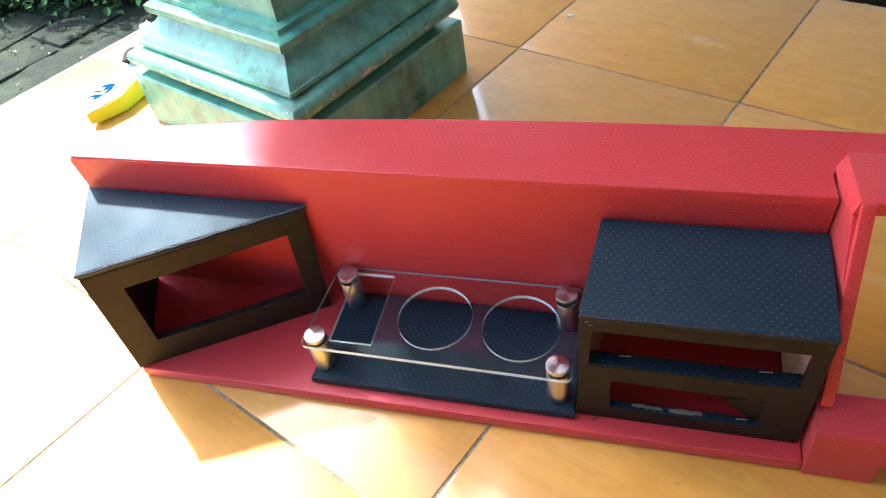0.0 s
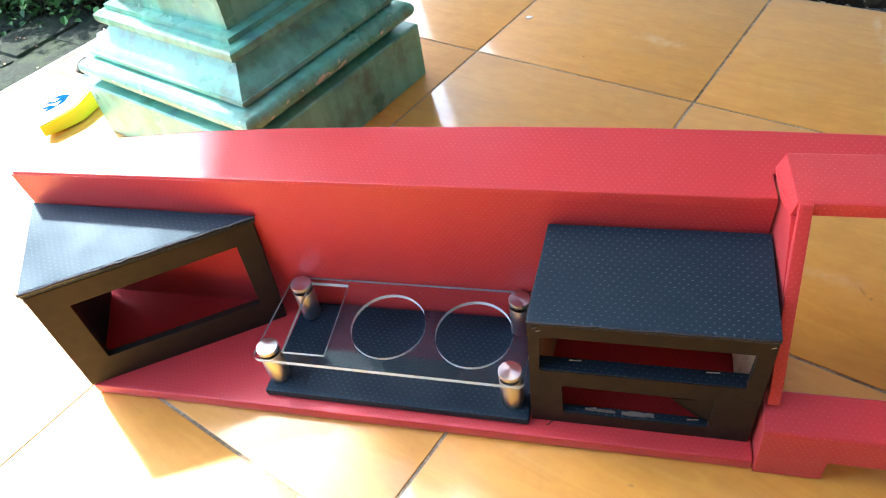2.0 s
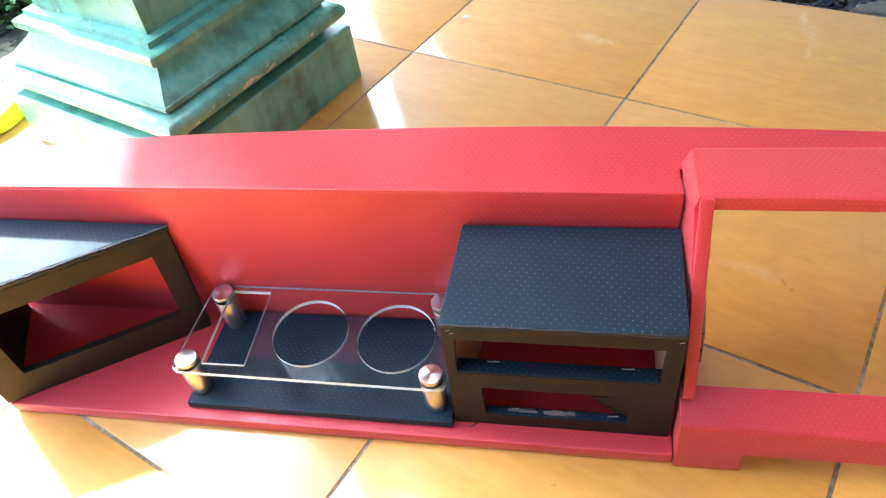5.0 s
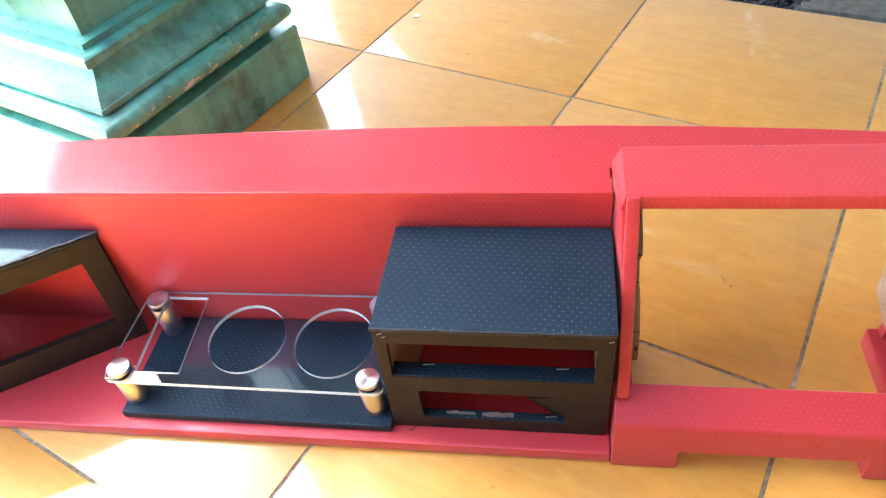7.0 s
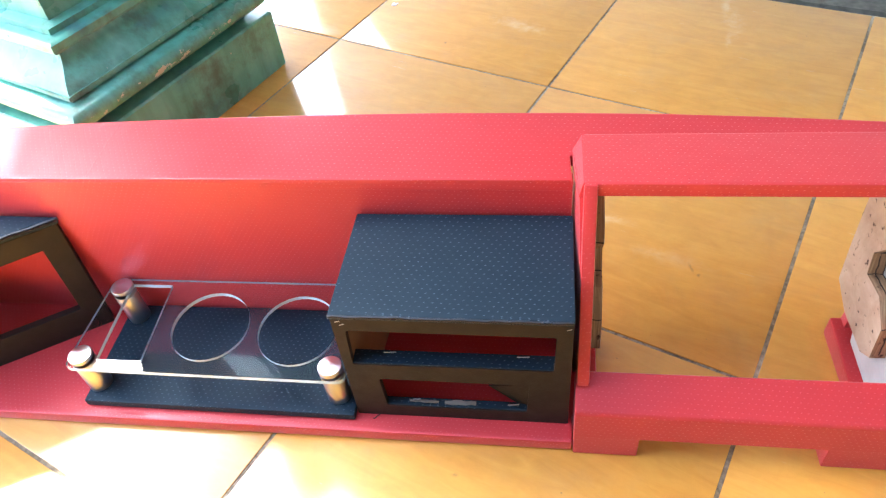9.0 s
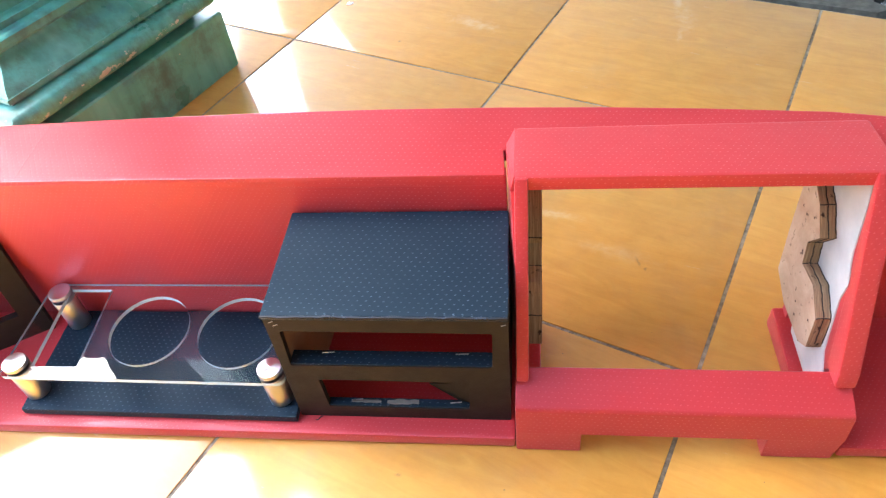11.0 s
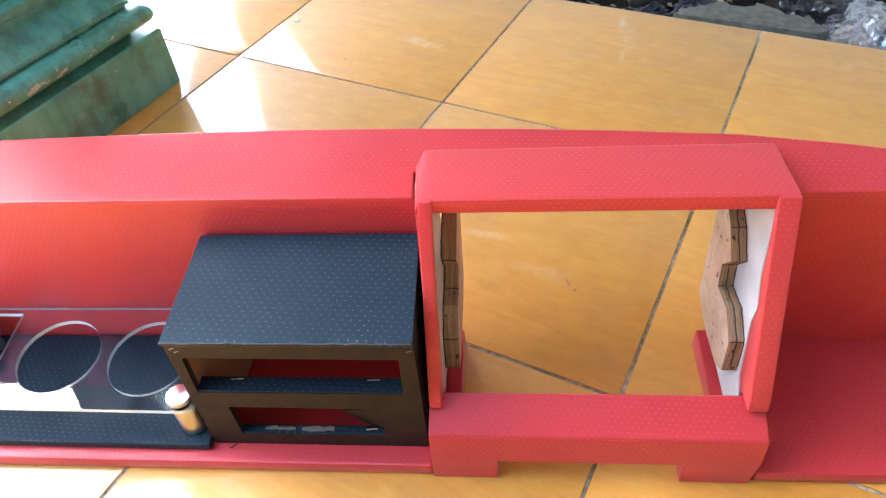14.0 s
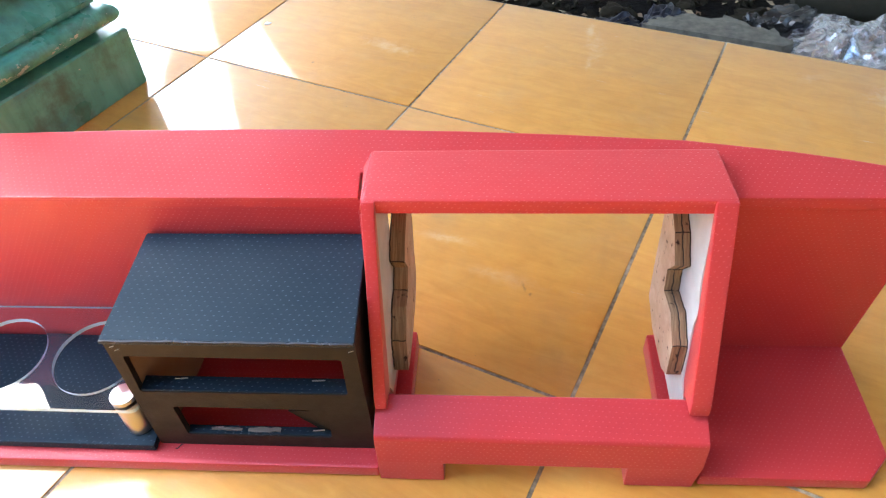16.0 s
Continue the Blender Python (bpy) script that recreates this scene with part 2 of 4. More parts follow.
def pillar_paint():
    m = Mat("weathered_turquoise_paint")
    obj = m.coords("Object")
    big = m.noise(obj, 5.0, 5.0, 0.6)
    col = m.ramp(big, [(0.3, (0.10, 0.33, 0.22)), (0.55, (0.17, 0.49, 0.35)), (0.8, (0.30, 0.62, 0.51))])
    streak = m.ramp(m.noise(m.mapped(obj, (30, 30, 4)), 1.5, 5.0), [(0.35, (0.5, 0.47, 0.40)), (0.6, (1, 1, 1))])
    col = m.mix(0.55, col, m.mix(1.0, col, streak, "MULTIPLY"))
    mould = m.ramp(m.noise(obj, 16.0, 7.0, 0.7), [(0.50, (0, 0, 0)), (0.68, (1, 1, 1))])
    col = m.mix(m.math("MULTIPLY", mould, 0.6), col, (0.085, 0.075, 0.04))
    blue = m.ramp(m.noise(m.mapped(obj, (6, 6, 14)), 2.2, 4.0), [(0.52, (0, 0, 0)), (0.68, (1, 1, 1))])
    col = m.mix(m.math("MULTIPLY", blue, 0.5), col, (0.07, 0.25, 0.26))
    sep = m.node("SeparateXYZ", Vector=obj)
    nose = m.ramp(m.math("ABSOLUTE", m.math("SUBTRACT", sep.outputs["Z"], 0.121)), [(0.004, (0.12,) * 3), (0.012, (0, 0, 0))])
    worn_run = m.ramp(m.math("ABSOLUTE", m.math("ADD", sep.outputs["Y"], 0.02)), [(0.02, (0.11,) * 3), (0.06, (0, 0, 0))])
    nose = m.math("ADD", nose, m.math("MULTIPLY", worn_run, m.math("MULTIPLY", nose, 8.0)))
    chip = m.ramp(m.math("ADD", m.noise(m.mapped(obj, (1, 1, 1.5)), 62.0, 5.0, 0.62), nose), [(0.71, (0, 0, 0)), (0.73, (1, 1, 1))])
    col = m.mix(chip, col, (0.62, 0.63, 0.50))
    m.set(Base_Color=col, Roughness=m.ramp(big, [(0.3, (0.22,) * 3), (0.8, (0.42,) * 3)]))
    n1 = m.bump(m.noise(obj, 60.0, 5.0), 0.25, 0.002)
    m.set(Normal=m.bump(chip, 0.5, 0.0015, n1))
    return m.m


PAINT = pillar_paint()
CEMENT = simple("broken_cement", (0.25, 0.235, 0.185), 0.95, var=0.8, scale=70, bump=1.0, fine=160, spec=0.2)
CONCRETE = simple("raw_concrete", (0.30, 0.29, 0.27), 0.9, var=0.4, scale=18, bump=0.7, fine=90)
# dark tone for the added walls out of view
UNSEEN_WALL_DARK = simple("unseen_wall_dark", (0.075, 0.085, 0.08), 0.8, var=0.12, scale=4)
# beige of the added reflecting wall, chosen for how bright it mirrors
UNSEEN_WALL_PALE = simple("unseen_wall_pale", (0.66, 0.61, 0.53), 0.9, var=0.25, scale=3)
# grey of the added overhead slabs, set for the bounce they give
UNSEEN_ROOF_GREY = simple("unseen_roof_grey", (0.53, 0.51, 0.48), 0.85, var=0.3, scale=6)


def soil():
    m = Mat("damp_soil")
    obj = m.coords("Object")
    a = m.noise(obj, 7.0, 8.0, 0.65)
    col = m.ramp(a, [(0.3, (0.003, 0.002, 0.0015)), (0.55, (0.008, 0.006, 0.004)), (0.75, (0.045, 0.032, 0.018))])
    grit = m.ramp(m.noise(obj, 60.0, 5.0, 0.7), [(0.35, (0.4, 0.4, 0.4)), (0.7, (1.5, 1.45, 1.4))])
    m.set(Base_Color=m.mix(1.0, col, grit, "MULTIPLY"), Roughness=0.92, Specular_IOR_Level=0.12, Normal=m.bump(m.noise(obj, 45.0, 8.0, 0.7), 0.9, 0.02))
    return m.m


def moss():
    m = Mat("mossy_paver")
    obj = m.coords("Object")
    a = m.noise(obj, 9.0, 8.0, 0.65)
    col = m.ramp(a, [(0.3, (0.006, 0.011, 0.005)), (0.5, (0.016, 0.028, 0.013)), (0.7, (0.038, 0.060, 0.017))])
    grit = m.ramp(m.noise(obj, 55.0, 6.0, 0.7), [(0.35, (0.45, 0.45, 0.45)), (0.7, (1.45, 1.45, 1.4))])
    m.set(Base_Color=m.mix(1.0, col, grit, "MULTIPLY"), Roughness=0.9, Normal=m.bump(m.noise(obj, 50.0, 8.0, 0.7), 0.8, 0.012))
    return m.m


SOIL, MOSS = soil(), moss()


def leaf_mat(name, dark, light):
    m = Mat(name)
    col = m.ramp(m.node("NewGeometry").outputs["Random Per Island"], [(0.0, dark), (0.7, light), (1.0, tuple(min(1, c * 1.5) for c in light))])
    m.set(Base_Color=col, Roughness=0.42, Subsurface_Weight=0.0, Specular_IOR_Level=0.4)
    return m.m


LEAF = leaf_mat("green_leaf", (0.022, 0.070, 0.018), (0.085, 0.20, 0.055))
DRY_LEAF = leaf_mat("dry_leaf", (0.10, 0.06, 0.03), (0.32, 0.24, 0.14))
YELLOW = simple("yellow_foam", (0.76, 0.68, 0.02), 0.55, var=0.12, scale=20)
FOIL = simple("crumpled_foil", (0.93, 0.94, 0.96), 0.24, 0.85, var=0.12, scale=30, bump=0.08, fine=60)
NAVY = simple("navy_plastic", (0.008, 0.010, 0.022), 0.35, var=0.4, scale=20, bump=0.4, fine=40)
GREY_PLASTIC = simple("grey_clear_plastic", (0.045, 0.043, 0.04), 0.22, var=0.5, scale=25, bump=0.5, fine=50)
STONE = simple("grey_stone", (0.026, 0.021, 0.012), 0.88, var=0.5, scale=25, bump=0.8, fine=80, spec=0.15)
BARK = simple("brown_wood", (0.030, 0.026, 0.016), 0.85, var=0.6, scale=30, bump=1.0, fine=90, spec=0.15)


FOOTBED = simple("white_footbed", (0.80, 0.80, 0.74), 0.6, var=0.1)
PRINT_BLUE = simple("blue_print", (0.002, 0.06, 0.16), 0.9, var=0.2, scale=60, spec=0.03)


# ---------------------------------------------------------------- mesh helpers
FLAT_FACED = (RED, BLACK, BROWN_BLACK, PAINT)      # bevelled boards and mouldings in these


def uv_faces(bm):
    """UVs in metres, flat on each face's own plane."""
    lay = bm.loops.layers.uv.verify()
    for f in bm.faces:
        n = f.normal
        up = Vector((0, 0, 1)) if abs(n.z) < 0.75 else Vector((0, 1, 0))
        s = up.cross(n).normalized()
        w = n.cross(s)
        for lp in f.loops:
            co = lp.vert.co
            lp[lay].uv = (co.dot(s), co.dot(w))


def mesh_of(name, bm, mat, smooth=True):
    bm.normal_update()
    uv_faces(bm)
    me = bpy.data.meshes.new(name)
    bm.to_mesh(me)
    bm.free()
    for x in mat if isinstance(mat, (list, tuple)) else (mat,):
        me.materials.append(x)
    if smooth:
        me.polygons.foreach_set("use_smooth", [True] * len(me.polygons))
        me.set_sharp_from_angle(angle=radians(35))
    return me


def thing(name, label, category, group="", at=(0, 0, 0)):
    ob = new(name)
    ob.empty_display_size = 0.05
    ob.location = at
    return tagged(ob, label, category, group)


def part(name, bm, mat, parent, label="", smooth=True):
    ob = new(name, mesh_of(name, bm, mat, smooth))
    ob.parent = parent
    if mat in FLAT_FACED:
        ob.modifiers.new("flat_faces", "WEIGHTED_NORMAL").keep_sharp = True
    if label:
        tagged(ob, label)
    return ob


def solid(name, bm, mat, label, category, kind="", group="", smooth=True):
    return tagged(new(name, mesh_of(name, bm, mat, smooth)), label, category, group, kind)


def bevelled(bm, w, seg=2):
    if w > 0:
        edges = [e for e in bm.edges if len(e.link_faces) == 2 and e.calc_face_angle(0) > 0.5]
        bmesh.ops.bevel(bm, geom=edges, offset=w, segments=seg, affect="EDGES", profile=0.6, clamp_overlap=True)
    return bm


def box_bm(x0, x1, y0, y1, z0, z1, bevel=0.0):
    bm = bmesh.new()
    bmesh.ops.create_cube(bm, size=1)
    for v in bm.verts:
        v.co = (x0 + (v.co.x + 0.5) * (x1 - x0), y0 + (v.co.y + 0.5) * (y1 - y0), z0 + (v.co.z + 0.5) * (z1 - z0))
    return bevelled(bm, bevel)


def hull_bm(low, high, bevel=0.0):
    """A prism between two outlines of the same length."""
    bm = bmesh.new()
    a = [bm.verts.new(p) for p in low]
    b = [bm.verts.new(p) for p in high]
    bm.faces.new(a[::-1])
    bm.faces.new(b)
    n = len(a)
    for i in range(n):
        bm.faces.new((a[i], a[(i + 1) % n], b[(i + 1) % n], b[i]))
    bmesh.ops.recalc_face_normals(bm, faces=bm.faces)
    return bevelled(bm, bevel)


def slab_bm(outline, top, bottom, bevel=0.0):
    """A plate with an outline in plan; top and bottom give z at a place."""
    return hull_bm([(x, y, bottom(x, y)) for x, y in outline], [(x, y, top(x, y)) for x, y in outline], bevel)


def side_bm(profile, x0, x1, bevel=0.0):
    """A plate with an outline in y and z, from x0 to x1."""
    return hull_bm([(x0, y, z) for y, z in profile], [(x1, y, z) for y, z in profile], bevel)


def join(bm, other):
    me = bpy.data.meshes.new("tmp")
    other.to_mesh(me)
    other.free()
    bm.from_mesh(me)
    bpy.data.meshes.remove(me)
    return bm


def moved(bm, m):
    bm.transform(m)
    return bm


def tube_bm(points, radius, sides=8, taper=1.0):
    bm = bmesh.new()
    rings = []
    for i, p in enumerate(points):
        a = Vector(points[max(i - 1, 0)])
        b = Vector(points[min(i + 1, len(points) - 1)])
        q = (b - a).to_track_quat("Z", "Y")
        r = radius * (1 + (taper - 1) * i / max(len(points) - 1, 1))
        rings.append([bm.verts.new(Vector(p) + q @ Vector((r * math.cos(k * math.tau / sides), r * math.sin(k * math.tau / sides), 0))) for k in range(sides)])
    for r0, r1 in zip(rings, rings[1:]):
        for k in range(sides):
            bm.faces.new((r0[k], r0[(k + 1) % sides], r1[(k + 1) % sides], r1[k]))
    bm.faces.new(rings[0][::-1])
    bm.faces.new(rings[-1])
    return bm


def lathe_bm(profile, sides=32):
    bm = bmesh.new()
    rings = [[bm.verts.new((r * math.cos(k * math.tau / sides), r * math.sin(k * math.tau / sides), z)) for k in range(sides)] for r, z in profile]
    for r0, r1 in zip(rings, rings[1:]):
        for k in range(sides):
            bm.faces.new((r0[k], r0[(k + 1) % sides], r1[(k + 1) % sides], r1[k]))
    bm.faces.new(rings[0][::-1])
    bm.faces.new(rings[-1])
    return bm


def crumple_bm(size, seed, cells=14, flat=0.5, edge=0.25):
    """A crumpled sheet or bag: a lumpy closed blob with creases."""
    bm = bmesh.new()
    bmesh.ops.create_icosphere(bm, subdivisions=4, radius=1.0)
    for v in bm.verts:
        p = v.co.copy()
        k = 1 + 0.35 * noise.noise(p * 1.3 + Vector((seed, 0, 0)))
        c = abs(noise.noise(p * 3.1 + Vector((0, seed, 0)))) + 0.5 * abs(noise.noise(p * 7.0 + Vector((0, 0, seed))))
        v.co = Vector((p.x * size[0], p.y * size[1], p.z * size[2])) * (k * (0.8 + edge * 2 * c))
        if v.co.z < -size[2] * flat:
            v.co.z = -size[2] * flat
    return bm


# ---------------------------------------------------------------- terrace, ground, added unseen roof and walls
GRID = Matrix.Translation(ORG) @ Matrix.Rotation(TH, 4, "Z")
U0, U1, V0, V1 = -1.2, 2.4, -2.4, 0.376          # the terrace in tile-grid coordinates


def on_grid(ob):
    ob.matrix_world = GRID
    return ob


ground = solid("ground", box_bm(-60, 60, -60, 60, -0.4, -0.1), SOIL, "dark damp soil beside the raised terrace", "ground", "structure")
bm = box_bm(U0 - 0.003, U1, V0, V1 + 0.003, -0.3, -0.0012)
floor = on_grid(solid("floor", bm, GROUT, "tiled terrace floor with grey grout joints", "floor", "structure"))

# an added, unseen roof: its edge runs past the pillar, drawn to fit the sunlit patches
SUN_BLOCK_OUTLINE = [(-2.63, 2.483), (-2.16, 2.203), (-2.097, 1.686), (-1.705, 1.232), (-1.297, 1.554), (1.477, -0.818), (2.71, -1.936), (3.41, -0.586), (3.41, 3.324), (-2.2, 3.324)]
ceiling = solid("ceiling", slab_bm(SUN_BLOCK_OUTLINE, lambda x, y: 2.52, lambda x, y: 2.4), UNSEEN_ROOF_GREY, "unseen pale grey slab added to block the sun", "ceiling", "structure")
# added out of view: hides low bright sky from the glossy plate
dark_reflection_wall = solid("dark_reflection_wall", box_bm(-19.0, -5.5, 7.3, 7.5, -0.3, 10.4), UNSEEN_WALL_DARK, "unseen dark wall added to block bright sky", "wall", "structure")
# second unseen slab, added to cut skylight on the shelf's right end
on_grid(solid("ceiling", box_bm(0.35, 1.55, V0, -0.95, 2.4, 2.52), UNSEEN_ROOF_GREY, "unseen pale grey slab added to dim the right side", "ceiling", "structure"))
# two unseen walls, added to hold back sky from south and east
wall_south = on_grid(solid("wall_south", box_bm(-0.4, 1.399, -1.6, -1.45, 0.0005, 2.398), UNSEEN_WALL_DARK, "unseen dark grey-green wall added to block skylight", "wall", "structure"))
wall_east = on_grid(solid("wall_east", box_bm(1.40, 1.55, V0, V1, 0.0005, 2.398), UNSEEN_WALL_DARK, "unseen dark grey-green wall added to block skylight", "wall", "structure"))
# unseen wall, added so floor and ledge mirror a mid-bright surface
on_grid(solid("wall_garden", box_bm(-1.68, 8.0, 1.25, 1.37, -0.3, 1.72), UNSEEN_WALL_PALE, "unseen beige wall added for the floor to reflect", "wall", "structure"))
bm = box_bm(U0 - 0.016, U0 - 0.004, V0, V1 + 0.01, -0.3, -0.0005, 0.001)
trim = on_grid(solid("trim", bm, CONCRETE, "bare cement edge of the terrace", "trim", "structure"))

# ---------------------------------------------------------------- pillar
PU, PV, HU, HV = -0.6488, -0.2924, 0.2072, 0.19
pillar = thing("pillar", "weathered turquoise painted masonry pillar with moulded base on the terrace", "pillar", at=uv(PU, PV))
pillar.rotation_euler = (0, 0, TH)


def square_sweep(profile):
    """A four-sided moulding: rows of (inset, z) carried round the plinth's rectangle."""
    bm = bmesh.new()
    rings = []
    for d, z in profile:
        ring = []
        for sx, sy in ((-1, -1), (1, -1), (1, 1), (-1, 1)):
            ring.append(bm.verts.new((sx * (HU - d), sy * (HV - d), z)))
        rings.append(ring)
    for a, b in zip(rings, rings[1:]):
        for k in range(4):
            n = (k + 1) % 4
            bm.faces.new((a[k], a[n], b[n], b[k]))
    bm.faces.new(rings[0][::-1])
    bm.faces.new(rings[-1])
    return bm


part("plinth", square_sweep([(0.0016, 0), (0, 0.0032), (0, 0.0945), (0.0024, 0.0972), (0.030, 0.0985)]), PAINT, pillar)
rows = [(0.0310, 0.0985), (0.0310, 0.1090)]
for k in range(11):
    a = -math.pi / 2 + math.pi * k / 10
    rows.append((0.0192 - 0.0184 * math.cos(a), 0.1238 + 0.0160 * math.sin(a)))
rows += [(0.0262, 0.1402), (0.0262, 0.1442), (0.0212, 0.1452), (0.0212, 0.1512)]
part("torus_moulding", square_sweep(rows), PAINT, pillar)
rows = [(0.024, 0.1512)]
for k in range(13):
    q = k / 12
    rows.append((0.0256 + 0.032 * (0.5 - 0.5 * math.cos(math.pi * q)) ** 0.8, 0.1528 + 0.0392 * q))
rows += [(0.048, 0.1928), (0.0448, 0.1968), (0.0448, 0.2064), (0.0496, 0.2096), (0.06, 0.2112)]
part("ogee_moulding", square_sweep(rows), PAINT, pillar)
part("cap_fillet", square_sweep([(0.0608, 0.2112), (0.0608, 0.2192), (0.0672, 0.2216), (0.0736, 0.2224)]), PAINT, pillar)
part("shaft", square_sweep([(0.0752, 0.2224), (0.0784, 0.48), (0.08, 2.39)]), PAINT, pillar)
for sx in (-1, 1):
    w = HU - 0.08
    bm = box_bm(-w + 0.035, w - 0.035, -0.004, 0.004, 0.30, 1.9, 0.002)
    ob = part("shaft_panel", bm, PAINT, pillar)
    ob.location = (0, sx * (HV - 0.0788 + 0.001), 0)

# ---------------------------------------------------------------- the dashboard shelf
BASE = lambda x, y: 0.0156 + 0.07 * (y - 0.4016)
LEDGE = lambda x, y: 0.2338 + 0.12 * (y - 0.5216)
FLOOR_Z = lambda x, y: 0.0005
dash = thing("dashboard_shelf", "red vinyl-covered vehicle dashboard shelf lying on the tiled floor", "dashboard shelf")
base_left = [(-0.6864, 0.4016), (0.0284, 0.4016), (0.0284, 0.4304), (0.0528, 0.448), (0.0528, 0.5520), (-0.7504, 0.5520), (-0.7448, 0.524)]
part("base_board", slab_bm(base_left, BASE, FLOOR_Z, 0.0036), RED, dash)
base_right = [(0.2856, 0.448), (0.3108, 0.432), (0.3108, 0.4016), (0.4544, 0.4016), (0.4776, 0.4256), (0.4736, 0.5520), (0.2856, 0.5520)]
part("base_board", slab_bm(base_right, BASE, FLOOR_Z, 0.0036), RED, dash)


def back_panel(x0, x1, xl=0.0):
    """The upright panel, leaning back a little towards its foot."""
    lo = [(x0, 0.5395, 0.0176), (x1, 0.5395, 0.0176), (x1, 0.5520, 0.0176), (x0, 0.5520, 0.0176)]
    hi = [(x0 + xl, 0.5207, 0.2308), (x1, 0.5207, 0.2308), (x1, 0.5335, 0.2308), (x0 + xl, 0.5335, 0.2308)]
    return hull_bm(lo, hi, 0.0008)


part("back_panel", back_panel(-0.7472, 0.0228), RED, dash)
part("back_panel", back_panel(0.296, 0.4736), RED, dash)
back = [(0.496, 0.5376), (0.4424, 0.55536), (0.4152, 0.56264), (0.3736, 0.57208), (0.29136, 0.586), (0.192, 0.594), (0.104, 0.5992), (0.016, 0.6024), (-0.0944, 0.60416), (-0.2112, 0.6036),
        (-0.3344, 0.60064), (-0.448, 0.59648), (-0.5464, 0.58944), (-0.6464, 0.57656), (-0.6952, 0.57048), (-0.7476, 0.56136)]
ledge = [(-0.7452, 0.5216), (-0.4, 0.52144), (0.0222, 0.5206), (0.0205, 0.5490), (0.0402, 0.5490), (0.0408, 0.5206), (0.496, 0.5196)] + back
part("top_ledge", slab_bm(ledge, LEDGE, lambda x, y: LEDGE(x, y) - 0.0128, 0.0024), RED, dash)

# a fold where the covering overlaps on the ledge
fold = [(-0.4118 - 0.0062 * (1 - k / 8) + 0.0006 * math.sin(k * 2.1), 0.5240 + 0.0720 * k / 8) for k in range(9)]
part("fold", tube_bm([(x, y, LEDGE(x, y) - 0.0026) for x, y in fold], 0.0028, 12), RED, dash, "raised fold in the red vinyl")

# small puckers where the covering is pulled round the ledge's front lip
rng = random.Random(41)
for k in range(11):
    x = -0.70 + 0.066 * k + rng.uniform(-0.02, 0.02)
    lean = rng.uniform(-0.003, 0.003)
    pts = [(x + lean * q, 0.5216 + 0.0006 * (1 - q) + 0.012 * max(0.0, q - 0.55), LEDGE(x, 0.5216) - 0.011 + 0.0101 * min(1.0, q * 1.4)) for q in (0.0, 0.25, 0.5, 0.75, 1.0)]
    part("pucker", tube_bm(pts, 0.0010 + rng.uniform(0, 0.0004), 8), RED, dash, "small pucker in the red vinyl")

# instrument surround: two side cheeks, a hood and a front bar
hood = [(0.4924, 0.254), (0.5626, 0.25), (0.5626, 0.2405), (0.4985, 0.2385), (0.4925, 0.2405)]
surround = part("instrument_surround", side_bm(hood, 0.0297, 0.3105, 0.0034), RED, dash)
cheek = [(0.494, 0.2383), (0.55, 0.2392), (0.55, 0.2358), (0.548, 0.2352), (0.548, 0.0272), (0.472, 0.0272), (0.4416, 0.0796), (0.4236, 0.0796), (0.426, 0.0944)]
splay = lambda y: 0.0300 - 0.083 * (y - 0.46)     # its outer face swings out towards the back
part("side_cheek", hull_bm([(splay(y), y, z) for y, z in cheek], [(0.0378, y, z) for y, z in cheek], 0.0012), RED, surround)
skirt_lo = [(0.0216, 0.5560, 0.2366), (0.0240, 0.5206, 0.2325), (0.0264, 0.4945, 0.2385), (0.0350, 0.4945, 0.2385), (0.0350, 0.5560, 0.2366)]
skirt_hi = [(0.0296, 0.5610, 0.2496), (0.0296, 0.5206, 0.2519), (0.0296, 0.4945, 0.2532), (0.0350, 0.4945, 0.2532), (0.0350, 0.5610, 0.2496)]
part("side_skirt", hull_bm(skirt_lo, skirt_hi, 0.0008), RED, surround)
cheek_r = [(0.494, 0.2383), (0.5627, 0.2404), (0.5627, 0.2374), (0.5208, 0.2322), (0.5208, 0.0272), (0.472, 0.0272), (0.4416, 0.0796), (0.4236, 0.0796), (0.426, 0.0944)]
part("side_cheek", side_bm(cheek_r, 0.2968, 0.3102, 0.0022), RED, surround)
roll = [(0.4908, 0.2536), (0.4960, 0.2532), (0.4931, 0.2402), (0.4440, 0.0796), (0.4216, 0.0796), (0.424, 0.0944)]
part("edge_roll", side_bm(roll, 0.0299, 0.0408, 0.0024), RED, surround)
part("edge_roll", side_bm(roll, 0.2934, 0.3103, 0.0024), RED, surround)
bar = [(0.4024, 0.0608), (0.4048, 0.0648), (0.4372, 0.08), (0.4392, 0.0784), (0.4392, 0.056), (0.4, 0.0296)]
part("front_bar", side_bm(bar, 0.02896, 0.3108, 0.0026), RED, surround)
for x0, x1, t0, t1 in ((0.02896, 0.0876, 0.0, 0.0), (0.2472, 0.3108, 0.0, 0.0045)):
    lo = [(x0, 0.3996, 0.0005), (x1 - t1, 0.3996, 0.0005), (x1 - t1, 0.432, 0.0005), (x0, 0.432, 0.0005)]
    hi = [(x0, 0.4004, 0.0308), (x1, 0.4004, 0.0308), (x1, 0.4368, 0.056), (x0, 0.4368, 0.056)]
    part("bar_foot", hull_bm(lo, hi, 0.0016), RED, surround)

